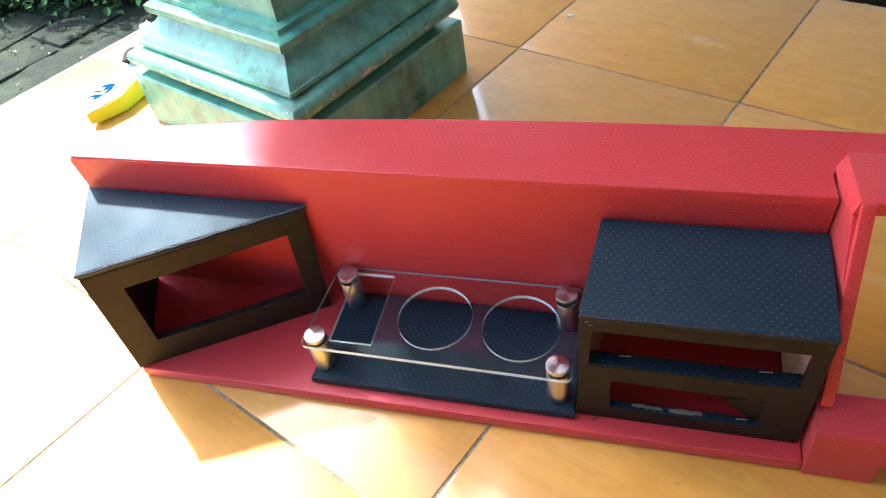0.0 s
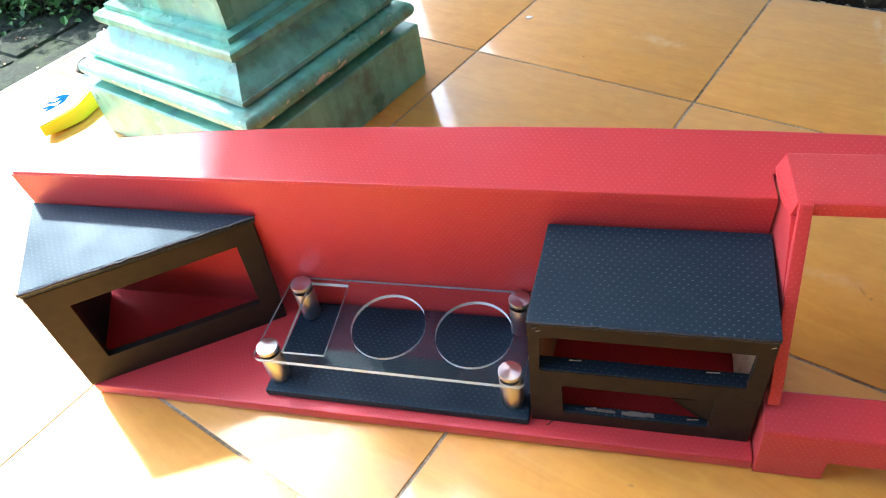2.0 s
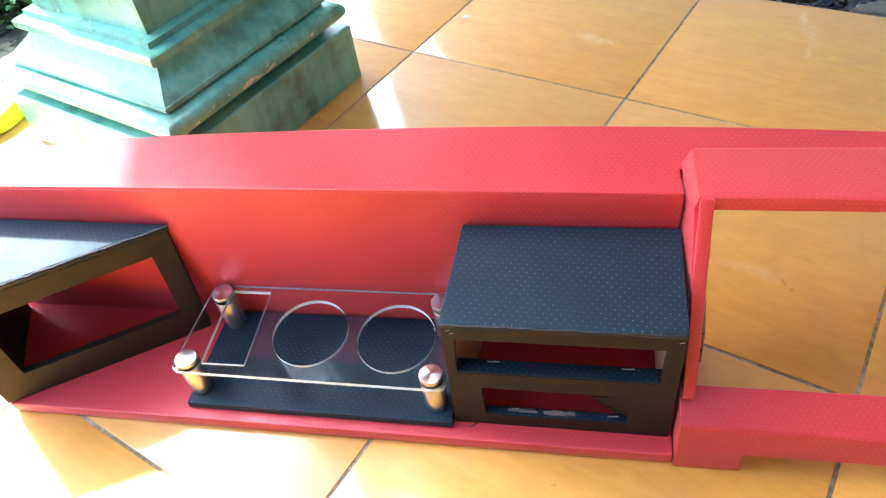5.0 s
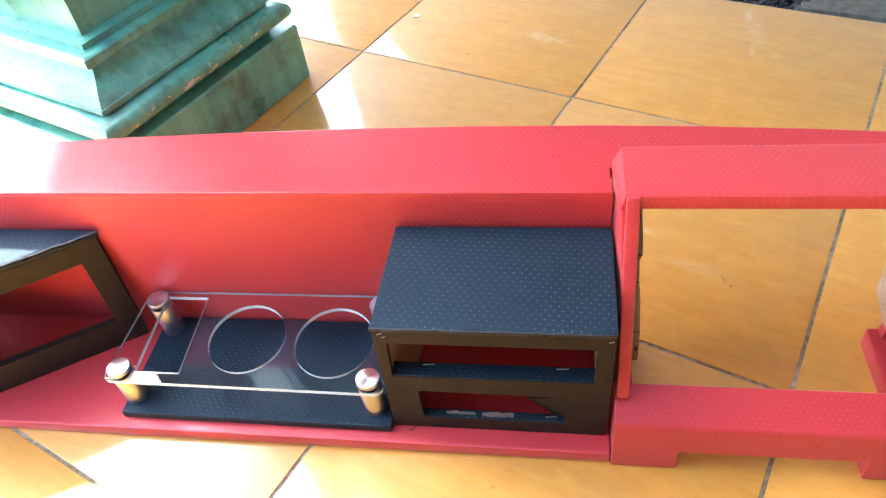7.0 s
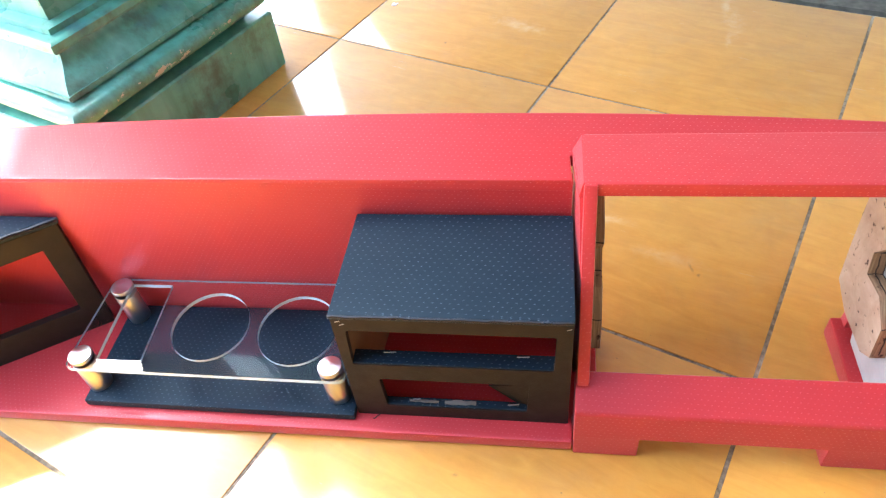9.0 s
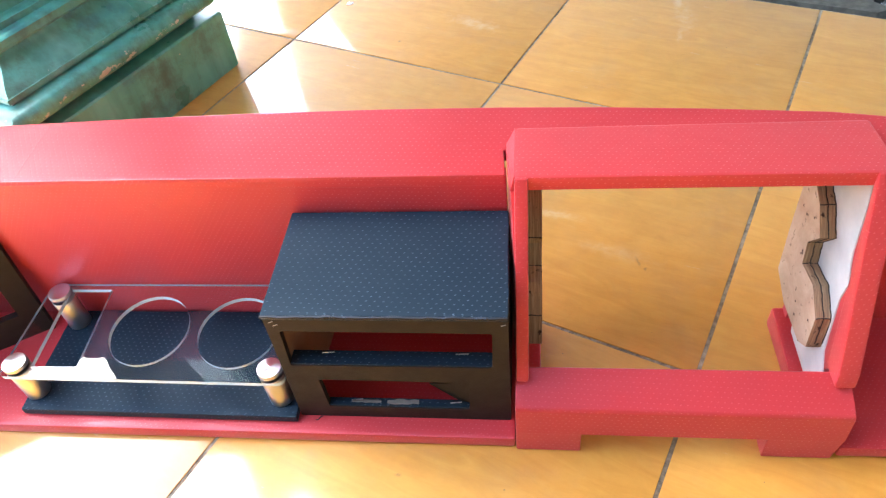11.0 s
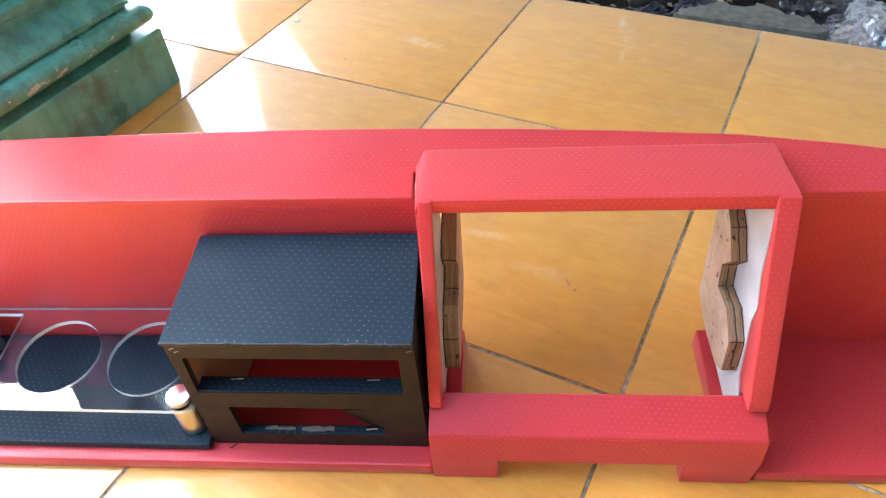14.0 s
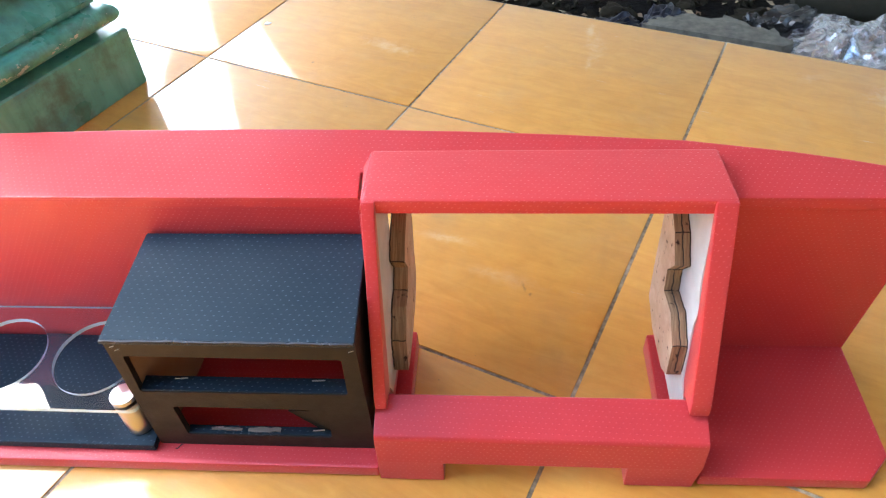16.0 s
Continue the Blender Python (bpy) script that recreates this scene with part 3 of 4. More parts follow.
lining_r = [(0.4970, 0.2384), (0.4920, 0.2240), (0.4860, 0.1930), (0.4835, 0.1800), (0.4790, 0.1690), (0.4700, 0.1560), (0.4722, 0.1360), (0.4690, 0.1190), (0.4640, 0.0960), (0.4600, 0.0790), (0.4480, 0.0640), (0.4560, 0.0270),
            (0.5190, 0.0290), (0.5340, 0.0700), (0.5420, 0.1200), (0.5520, 0.1900), (0.5660, 0.2290), (0.5660, 0.2384)]
part("lining", side_bm(lining_r, 0.2955, 0.2967, 0), LINING, surround, "white paper lining with a ragged edge")
lining_l = [(0.4955, 0.2384), (0.4880, 0.2120), (0.4850, 0.1860), (0.4740, 0.1680), (0.4700, 0.1420), (0.4620, 0.1280), (0.4610, 0.1060), (0.4528, 0.0920), (0.4464, 0.08), (0.4608, 0.0496), (0.5184, 0.04), (0.5400, 0.0600), (0.5460, 0.2200), (0.5580, 0.2384)]
part("lining", side_bm(lining_l, 0.0379, 0.0391, 0), LINING, surround, "white paper lining with a ragged edge")
block_r = [(0.566, 0.231), (0.5544, 0.196), (0.5319, 0.1859), (0.5118, 0.1661), (0.5273, 0.146), (0.5226, 0.1237), (0.4928, 0.1281), (0.4694, 0.1118), (0.4651, 0.0775), (0.48, 0.066),
           (0.5277, 0.0637), (0.5605, 0.0752), (0.566, 0.12), (0.574, 0.231)]
def cut_edges(bm):
    """Faces across the plies show the darker cut edge."""
    bm.normal_update()
    for f in bm.faces:
        f.material_index = 0 if abs(f.normal.x) > 0.7 else 1
    return bm


part("plywood_block", cut_edges(side_bm(block_r, 0.2822, 0.2953, 0.0006)), [WOOD, WOOD_EDGE], surround, "raw stepped plywood block")
block_l = [(0.5611, 0.231), (0.5611, 0.1828), (0.534, 0.1702), (0.5228, 0.158), (0.5356, 0.1376), (0.5216, 0.1224), (0.5032, 0.12), (0.4825, 0.0975), (0.4754, 0.0631), (0.487, 0.0605),
           (0.5092, 0.0609), (0.5606, 0.0684), (0.5783, 0.0828), (0.5816, 0.1168), (0.588, 0.148), (0.58, 0.231)]
part("plywood_block", cut_edges(side_bm(block_l, 0.0393, 0.0532, 0.0006)), [WOOD, WOOD_EDGE], surround, "raw stepped plywood block")

GLUE = simple("dark_glue", (0.035, 0.022, 0.014), 0.7, var=0.4, scale=120)
rng = random.Random(77)


def glue_line(profile, x, count):
    """A thin uneven dark line that follows the cut edge of a block."""
    pts = []
    for a, b in zip(profile[:count], profile[1:count + 1]):
        steps = max(2, int(math.dist(a, b) / 0.004))
        pts += [(x + rng.uniform(-0.0004, 0.0004), a[0] + (b[0] - a[0]) * i / steps, a[1] + (b[1] - a[1]) * i / steps) for i in range(steps)]
    return tube_bm(pts, 0.00055, 6)


for x in (0.2951, 0.2890):
    part("glue_line", glue_line(block_r, x, 8), GLUE, surround, "dark uneven glue line on the plywood edge")
part("glue_line", glue_line(block_l, 0.0398, 8), GLUE, surround, "dark uneven glue line on the plywood edge")
for profile, xs, rows in ((block_r, (0.2826, 0.2950), (2, 4, 5, 7)), (block_l, (0.0397, 0.0528), (1, 3, 5, 7))):
    for k in rows:
        y, z = profile[k]
        part("glue_line", tube_bm([(xs[0] + (xs[1] - xs[0]) * i / 4, y + rng.uniform(-0.0006, 0.0004), z + rng.uniform(-0.0005, 0.0005)) for i in range(5)], 0.00055, 6), GLUE, surround, "dark uneven glue line on the plywood edge")

rng = random.Random(31)
TORN = simple("torn_maroon_vinyl", (0.045, 0.010, 0.010), 0.8, var=0.5, scale=80)
for x, foot, head in ((0.2835, (0.5655, 0.115), (0.5755, 0.231)), (0.0515, (0.5870, 0.150), (0.5815, 0.231))):
    inner = [(foot[0] + (head[0] - foot[0]) * k / 16 - 0.0012, foot[1] + (head[1] - foot[1]) * k / 16) for k in range(17)]
    outer_edge = [(y + 0.0012 + rng.uniform(0.0, 0.0034), z + rng.uniform(-0.001, 0.001)) for y, z in inner]
    ring = inner + outer_edge[::-1]
    part("torn_edge", hull_bm([(x, y, z) for y, z in ring], [(x + 0.0012, y, z) for y, z in ring]), TORN, surround, "ragged dark maroon edge of torn vinyl")

# ---------------------------------------------------------------- corner box with an open front
P0, P1 = Vector((-0.6856, 0.4016, 0)), Vector((-0.4784, 0.5204, 0))
ALONG = (P1 - P0).normalized()
OUT = Vector((ALONG.y, -ALONG.x, 0))
corner_box = thing("corner_box", "black vinyl three-sided storage box with an open front", "storage box")
TOPZ = lambda x, y: 0.1727 + 0.109 * (y - 0.4016) - 0.0172 * (x + 0.472)
tri = [(-0.6868, 0.4008), (-0.4724, 0.5212), (-0.7448, 0.5212)]
part("top_panel", slab_bm(tri, TOPZ, lambda x, y: TOPZ(x, y) - 0.0088, 0.00176), BLACK, corner_box)


def panel_point(s, z, d):
    p = P0 + ALONG * s + OUT * d
    return Vector((p.x, p.y, z))


def front_frame(outer, inner, thick):
    """A flat front with one opening, as a ring of four mitred boards in one mesh; corners as (along, z)."""
    bm = bmesh.new()
    rings = []
    for d in (0.0, -thick):
        rings.append(([bm.verts.new(panel_point(s, z, d)) for s, z in outer], [bm.verts.new(panel_point(s, z, d)) for s, z in inner]))
    (fo, fi), (bo, bi) = rings
    for k in range(4):
        n = (k + 1) % 4
        bm.faces.new((fo[k], fo[n], fi[n], fi[k]))
        bm.faces.new((bo[n], bo[k], bi[k], bi[n]))
        bm.faces.new((fo[n], fo[k], bo[k], bo[n]))
        bm.faces.new((fi[k], fi[n], bi[n], bi[k]))
    bmesh.ops.recalc_face_normals(bm, faces=bm.faces)
    return bevelled(bm, 0.00128)


part("front_frame", front_frame([(-0.0016, 0.0164), (0.2336, 0.022), (0.2404, 0.1756), (-0.0008, 0.1672)], [(0.0344, 0.0528), (0.2112, 0.0588), (0.2144, 0.1496), (0.0344, 0.1408)], 0.0096), BROWN_BLACK, corner_box)
lo = [(-0.686, 0.4028, 0.0164), (-0.6776, 0.4072, 0.0164), (-0.7344, 0.5316, 0.0252), (-0.7436, 0.5316, 0.0252)]
hi = [(-0.686, 0.4028, 0.1674), (-0.6776, 0.4072, 0.1674), (-0.7344, 0.5206, 0.1806), (-0.7436, 0.5206, 0.1806)]
part("side_panel", hull_bm(lo, hi, 0.00096), BLACK, corner_box)
rng = random.Random(17)
roll_pts = []
for k in range(29):
    p = Vector((-0.6866, 0.4006, 0)).lerp(Vector((-0.4722, 0.5210, 0)), k / 28)
    roll_pts.append((p.x + OUT.x * rng.uniform(-0.0004, 0.0009), p.y + OUT.y * rng.uniform(-0.0004, 0.0009), TOPZ(p.x, p.y) - 0.0022 + rng.uniform(-0.0005, 0.0005)))
part("edge_roll", tube_bm(roll_pts, 0.0021, 8), GLOSS_BLACK, corner_box, "wrinkled glossy black fold along the front edge")

# ---------------------------------------------------------------- two-slot radio box
radio_box = thing("radio_box", "black vinyl box with two rectangular front slots on the red shelf", "storage box")
X0, X1, YF, YB = -0.1796, 0.02496, 0.4204, 0.5208
RTOP = lambda x, y: 0.1755 + 0.185 * (y - YF)
part("top_panel", slab_bm([(X0 + 0.0022, YF - 0.0016), (X1 + 0.0005, YF - 0.0016), (X1 - 0.0008, YB), (X0 + 0.0112, YB)], RTOP, lambda x, y: RTOP(x, y) - 0.0072, 0.0018), BLACK, radio_box)
for x0, x1, lean, cx in ((X0 + 0.0008, X0 + 0.0072, 0.0095, 1), (X1 - 0.0072, X1 - 0.0008, 0.0, -1)):
    rows = ((YF + 0.0068, 0.0), (YB, lean))
    lo = [(x, y, BASE(0, y) + 0.0004) for (y, d), pair in zip(rows, ((0, 1), (1, 0))) for x in [((x0, x1)[k] + d) for k in pair]]
    hi = [(x, y, RTOP(0, y) - 0.0075) for x, y, z in lo]
    lo = [(x, y + (0.0105 if y > 0.5 else 0.0), z + (0.0008 if y > 0.5 else 0.0)) for x, y, z in lo]
    part("side_panel", hull_bm(lo, hi, 0.0006), BROWN_BLACK, radio_box)
    a = (x1 + 0.0004) if cx > 0 else (x0 - 0.0004)
    b = a + 0.0016 * cx
    lo = [(min(a, b), YF + 0.0075, 0.0225), (max(a, b), YF + 0.0075, 0.0225), (max(a, b) + lean * 0.9, YB - 0.007, 0.0285), (min(a, b) + lean * 0.9, YB - 0.007, 0.0285)]
    part("board_lining", hull_bm(lo, [(x, y, 0.166) for x, y, z in lo]), CARD if cx > 0 else WOOD, radio_box, "bare brown board" if cx > 0 else "bare pinkish plywood")
zb = BASE(0, YF) + 0.0004
rng = random.Random(63)
roll_pts = []
for k in range(33):
    x = X0 + 0.0022 + (X1 - X0 - 0.003) * k / 32
    roll_pts.append((x, YF - 0.0011 + rng.uniform(-0.0006, 0.0003), RTOP(x, YF) - 0.0026 + rng.uniform(-0.0005, 0.0004)))
part("edge_roll", tube_bm(roll_pts, 0.0019, 8), GLOSS_BLACK, radio_box, "wrinkled glossy black fold along the front edge")


def pierced_bm(outer, holes, at, push):
    """A sheet with openings: outlines in two coordinates, placed by at() and thickened along push."""
    bm = bmesh.new()
    edges = []
    for pts in [outer] + holes:
        vs = [bm.verts.new(at(a, b)) for a, b in pts]
        edges += [bm.edges.new((vs[i], vs[(i + 1) % len(vs)])) for i in range(len(vs))]
    bmesh.ops.triangle_fill(bm, use_beauty=True, use_dissolve=False, edges=edges)
    ext = bmesh.ops.extrude_face_region(bm, geom=list(bm.faces))
    for v in [g for g in ext["geom"] if isinstance(g, bmesh.types.BMVert)]:
        v.co += Vector(push)
    bmesh.ops.recalc_face_normals(bm, faces=bm.faces)
    return bm


def rounded(corners, r=0.0096):
    out = []
    for i, c in enumerate(corners):
        c = Vector(c)
        a = (Vector(corners[i - 1]) - c).normalized()
        b = (Vector(corners[(i + 1) % len(corners)]) - c).normalized()
        for k in range(7):
            q = k / 6
            p = c + a * r * (1 - q) ** 2 + b * r * q ** 2
            out.append((p.x, p.y))
    return out


sheet = rounded([(X0 + 0.0004, zb), (X1 - 0.0006, zb), (X1 - 0.0002, 0.1678), (X0 + 0.0026, 0.1690)], 0.002)
slot_up = rounded([(X0 + 0.0105, 0.1022), (X1 - 0.0150, 0.1026), (X1 - 0.0135, 0.1508), (X0 + 0.0130, 0.1518)], 0.003)
slot_low = rounded([(X0 + 0.0320, 0.0350), (X1 - 0.0390, 0.0346), (X1 - 0.0365, 0.0786), (X0 + 0.0310, 0.0800)], 0.003)
part("front_panel", bevelled(pierced_bm(sheet, [slot_up, slot_low], lambda a, b: (a, YF, b), (0, 0.0065, 0)), 0.0006, 1), BROWN_BLACK, radio_box)
part("shelf", box_bm(X0 + 0.0098, X1 - 0.0098, YF + 0.00096, YF + 0.016, 0.098, 0.10376, 0.0008), BLACK, radio_box)
part("lower_ledge", box_bm(X0 + 0.0304, X1 - 0.0352, YF + 0.00096, YF + 0.0095, 0.0324, 0.0364, 0.00096), BLACK, radio_box)
for x in (-0.1424, -0.0224):
    part("staple", tube_bm([(x, YF + 0.0128, 0.10416), (x + 0.0112, YF + 0.0132, 0.10448)], 0.0006, 6), STAPLE, radio_box, "bright steel staple")
for x, dy in ((-0.1264, .006), (-0.032, .005)):
    part("staple", tube_bm([(x, YF + dy, 0.03704), (x + 0.0104, YF + dy + 0.001, 0.03728)], 0.0006, 6), STAPLE, radio_box, "bright steel staple")
for x, z in ((X0 + 0.007, 0.1640), (X0 + 0.010, 0.1600), (X1 - 0.006, 0.1622)):
    part("staple", tube_bm([(x, YF - 0.0006, z), (x + 0.004, YF - 0.0004, z + 0.0015)], 0.00035, 6), STAPLE, radio_box, "bright steel staple")
bm = bmesh.new()
f0 = [(X1 - 0.0364, YF + 0.0024, 0.0788), (X1 - 0.0364, YF + 0.0024, 0.0416), (X1 - 0.0496, YF + 0.0004, 0.0512), (X1 - 0.0736, YF + 0.0048, 0.0692), (X1 - 0.056, YF + 0.0016, 0.0752)]
bm = hull_bm(f0, [(x, y + 0.0014, z) for x, y, z in f0], 0)
part("torn_flap", bm, BROWN_BLACK, radio_box, "torn loose flap of brown-black covering")
rng = random.Random(5)
for x0, x1, w in ((-0.126, -0.098, 0.0010), (-0.092, -0.062, 0.0022)):
    up = [(x0 + (x1 - x0) * k / 6, YF + 0.0055 + rng.uniform(0.2, 1.0) * w, 0.0366) for k in range(7)]
    down = [(x0 + (x1 - x0) * k / 6, YF + 0.0045 - rng.uniform(0.2, 1.0) * w, 0.0366) for k in range(6, -1, -1)]
    ring = down[::-1] + up[::-1]
    part("torn_shred", hull_bm(ring, [(x, y, z + 0.0008 + rng.uniform(0, 0.0006)) for x, y, z in ring]), THREAD, radio_box, "pale frayed shred of the torn covering")


# ---------------------------------------------------------------- cup holder on four standoffs
cup_holder = thing("cup_holder", "clear acrylic cup holder on four steel standoffs over black board", "cup holder")
PADTOP = lambda x, y: BASE(x, y) + 0.01
part("base_pad", slab_bm([(-0.4688, 0.4136), (-0.1808, 0.4124), (-0.1808, 0.5345), (-0.4624, 0.5345)], PADTOP, lambda x, y: BASE(x, y) + 0.0005, 0.002), BLACK, cup_holder)
ACZ = lambda y: 0.0685 + 0.075 * (y - 0.435)


def arc(cx, cy, r, n=40, a0=0.0, a1=math.tau):
    return [(cx + r * math.cos(a0 + (a1 - a0) * k / n), cy + r * math.sin(a0 + (a1 - a0) * k / n)) for k in range(n)]


outer = rounded([(-0.4733, 0.4224), (-0.1837, 0.4203), (-0.1854, 0.5335), (-0.4635, 0.5335)])
holes = [[(-0.4427, 0.4338), (-0.3949, 0.4342), (-0.3945, 0.5265), (-0.4414, 0.5265)], arc(-0.3353, 0.4775, 0.0404), arc(-0.2426, 0.4763, 0.0404)]
bm = bmesh.new()
edges = []
loops = []
for pts in [outer] + holes:
    vs = [bm.verts.new((x, y, ACZ(y))) for x, y in pts]
    es = [bm.edges.new((vs[i], vs[(i + 1) % len(vs)])) for i in range(len(vs))]
    edges += es
bmesh.ops.triangle_fill(bm, use_beauty=True, use_dissolve=False, edges=edges, normal=(0, 0, 1))
flat = list(bm.faces)
ext = bmesh.ops.extrude_face_region(bm, geom=flat)
for v in [g for g in ext["geom"] if isinstance(g, bmesh.types.BMVert)]:
    v.co.z += 0.0045
bmesh.ops.recalc_face_normals(bm, faces=bm.faces)
bm.normal_update()
for f in bm.faces:
    f.material_index = 1 if abs(f.normal.z) < 0.6 else 0
plate = part("clear_plate", bm, [ACRYLIC, ACRYLIC_EDGE], cup_holder, "clear acrylic plate with cut-outs", smooth=False)
plate.visible_shadow = False
for x, y in ((-0.4575, 0.4345), (-0.1990, 0.4330), (-0.4480, 0.5190), (-0.2005, 0.5190)):
    z0, z1 = PADTOP(x, y) + 0.0003, ACZ(y)
    r = 0.0116
    post = part("standoff", lathe_bm([(r * 0.96, 0), (r, 0.0006), (r, z1 - z0 - 0.001), (r * 0.96, z1 - z0 - 0.0003), (r * 0.55, z1 - z0 - 0.0003)]), STEEL, cup_holder, "brushed steel standoff")
    post.location = (x, y, z0)
    part("washer", moved(lathe_bm([(r * 0.9, 0), (r * 0.9, 0.0009)]), Matrix.Translation((0, 0, z1 - z0 + 0.0047))), BLACK_RUBBER, post, "dark rubber washer")
    cap = [(r * 0.98, 0), (r * 1.02, 0.0006), (r * 1.02, 0.0042), (r * 0.97, 0.0052), (r * 0.6, 0.0056), (r * 0.02, 0.0057)]
    part("cap", moved(lathe_bm(cap), Matrix.Translation((0, 0, z1 - z0 + 0.0057))), STEEL, post, "polished screw cap")

# ---------------------------------------------------------------- sandal by the pillar
sandal = thing("sandal", "yellow foam sandal with white footbed and blue print on the floor", "sandal", at=(-1.091, 0.989, 0.001))
sandal.rotation_euler = (0, 0, radians(-20))
length, n = 0.2, 24


def sole(z0, z1, grow, base=0.0):
    """A sole outline swept with a rocker curve; z0 and z1 are offsets of its two faces."""
    bm = bmesh.new()
    rows = []
    for i in range(n + 1):
        q = i / n
        s = -length / 2 + length * q
        w = (0.028 + 0.010 * math.sin(math.pi * q * 0.9 + 0.6) - 0.006 * q) * max(0.02, 1 - abs(2 * q - 1) ** 7) ** 0.5 + grow
        lift = 0.02 * max(0.0, 0.45 - q) ** 1.5
        rise = 0.026 * q
        bend = 0.034 * (1 - q) ** 2
        w *= min(1.0, 0.12 + (q / 0.4) ** 0.8)
        rows.append([bm.verts.new((bend + e * w, s, lift + zz)) for e, zz in ((-1, z0 + rise * base), (1, z0 + rise * base), (1, z1 + rise), (-1, z1 + rise))])
    for a, b in zip(rows, rows[1:]):
        for k in range(4):
            m = (k + 1) % 4
            bm.faces.new((a[k], a[m], b[m], b[k]))
    bm.faces.new(rows[0][::-1])
    bm.faces.new(rows[-1])
    bmesh.ops.recalc_face_normals(bm, faces=bm.faces)
    return bm


part("sole", sole(0.001, 0.021, 0.0), YELLOW, sandal)
part("footbed", sole(0.0212, 0.0232, -0.004, 1.0), FOOTBED, sandal, "white footbed printed in blue")
bm = bmesh.new()
for x, y, l, a in ((0.000, -0.056, 0.026, -0.7), (0.009, -0.056, 0.026, -0.35), (-0.006, -0.044, 0.022, -1.1), (0.006, -0.026, 0.032, -0.4), (-0.004, -0.024, 0.030, -0.8), (0.014, -0.034, 0.024, 0.0)):
    ring = []
    for u, v in ((0, -1), (0.28, -0.3), (0.24, 0.4), (0, 1), (-0.24, 0.4), (-0.28, -0.3)):
        px, py = x + l * 0.5 * (u * math.cos(a) - v * math.sin(a)), y + l * 0.5 * (u * math.sin(a) + v * math.cos(a))
        q = py / length + 0.5
        ring.append((px, py, 0.0237 + 0.026 * q + 0.02 * max(0.0, 0.45 - q) ** 1.5))
    join(bm, hull_bm(ring, [(px, py, z + 0.0006) for px, py, z in ring]))
part("print", bm, PRINT_BLUE, sandal, "blue printed motif")
for e in (-1, 1):
    pts = [(-0.012 + 0.026 * e * k, 0.035 + 0.045 * k, 0.043 + 0.014 * math.sin(math.pi * min(1.0, 0.15 + k * 0.85))) for k in (0, .2, .4, .6, .8, 1.0)]
    part("strap", tube_bm(pts, 0.007, 8), BLACK_RUBBER, sandal, "dark grey strap")

# ---------------------------------------------------------------- rubble beyond the terrace
def at_rest(ob, x, y, z, rz=0.0):
    ob.location = (x, y, z)
    ob.rotation_euler = (0, 0, rz)
    return ob


GZ = -0.1
rng = random.Random(21)
cem = [(0.640, 1.262), (0.56, 1.296), (0.416, 1.362)]
for a, b in (((0.416, 1.366), (0.462, 1.410)), ((0.462, 1.410), (0.575, 1.392)), ((0.575, 1.392), (0.640, 1.330)), ((0.640, 1.330), (0.668, 1.270))):
    cem += [(a[0] + (b[0] - a[0]) * k / 7 + rng.uniform(-.007, .007), a[1] + (b[1] - a[1]) * k / 7 + rng.uniform(-.016, .012)) for k in range(7)]
cement = solid("cement_slab", slab_bm(cem, lambda x, y: -0.046 - 0.05 * (y - 1.30) + 0.003 * noise.noise(Vector((x * 40, y * 40, 2))), lambda x, y: GZ + 0.001, 0.002), CEMENT, "broken grey cement slab beside the terrace edge", "slab")
for x, y, s, sd, rz in ((0.376, 1.412, (.05, .03, .028), 3, .3), (0.46, 1.42, (.04, .055, .035), 8, -.6)):
    at_rest(solid("plastic_bag", crumple_bm(s, sd), NAVY, "crumpled navy plastic bag on the soil", "plastic bag", group="rubbish by the terrace"), x, y, GZ + s[2] * 0.5, rz)
for x, y, s, sd, rz in ((0.696, 1.396, (.075, .05, .04), 14, .3), (0.632, 1.396, (.035, .03, .03), 19, 1.0)):
    at_rest(solid("plastic_bag", crumple_bm(s, sd), GREY_PLASTIC, "crumpled grey translucent plastic bag on the soil", "plastic bag", group="rubbish by the terrace"), x, y, GZ + s[2] * 0.5, rz)
def foil_bm(lx, ly, nx, ny, seed):
    """A crinkled sheet with sharp ridges, thick enough to be solid."""
    bm = bmesh.new()
    rows = []
    for j in range(ny + 1):
        row = []
        for i in range(nx + 1):
            x, y = lx * (i / nx - 0.5), ly * (j / ny - 0.5)
            p = Vector((x * 10, y * 10, seed))
            z = 0.040 * (1 - abs(noise.noise(p * 1.0))) - 0.022 + 0.030 * abs(noise.noise(p * 1.9)) + 0.012 * abs(noise.noise(p * 4.2)) + 0.003 * noise.noise(p * 9.0)
            rim = min(i, nx - i) / nx * 8, min(j, ny - j) / ny * 5
            z = z * min(1.0, rim[0], rim[1]) + 0.004
            row.append(bm.verts.new((x + 0.012 * noise.noise(p * 3), y + 0.012 * noise.noise(p * 3 + Vector((5, 0, 0))), z)))
        rows.append(row)
    for a, b in zip(rows, rows[1:]):
        for i in range(nx):
            bm.faces.new((a[i], a[i + 1], b[i + 1], b[i]))
    bmesh.ops.solidify(bm, geom=list(bm.faces), thickness=0.0008)
    return bm


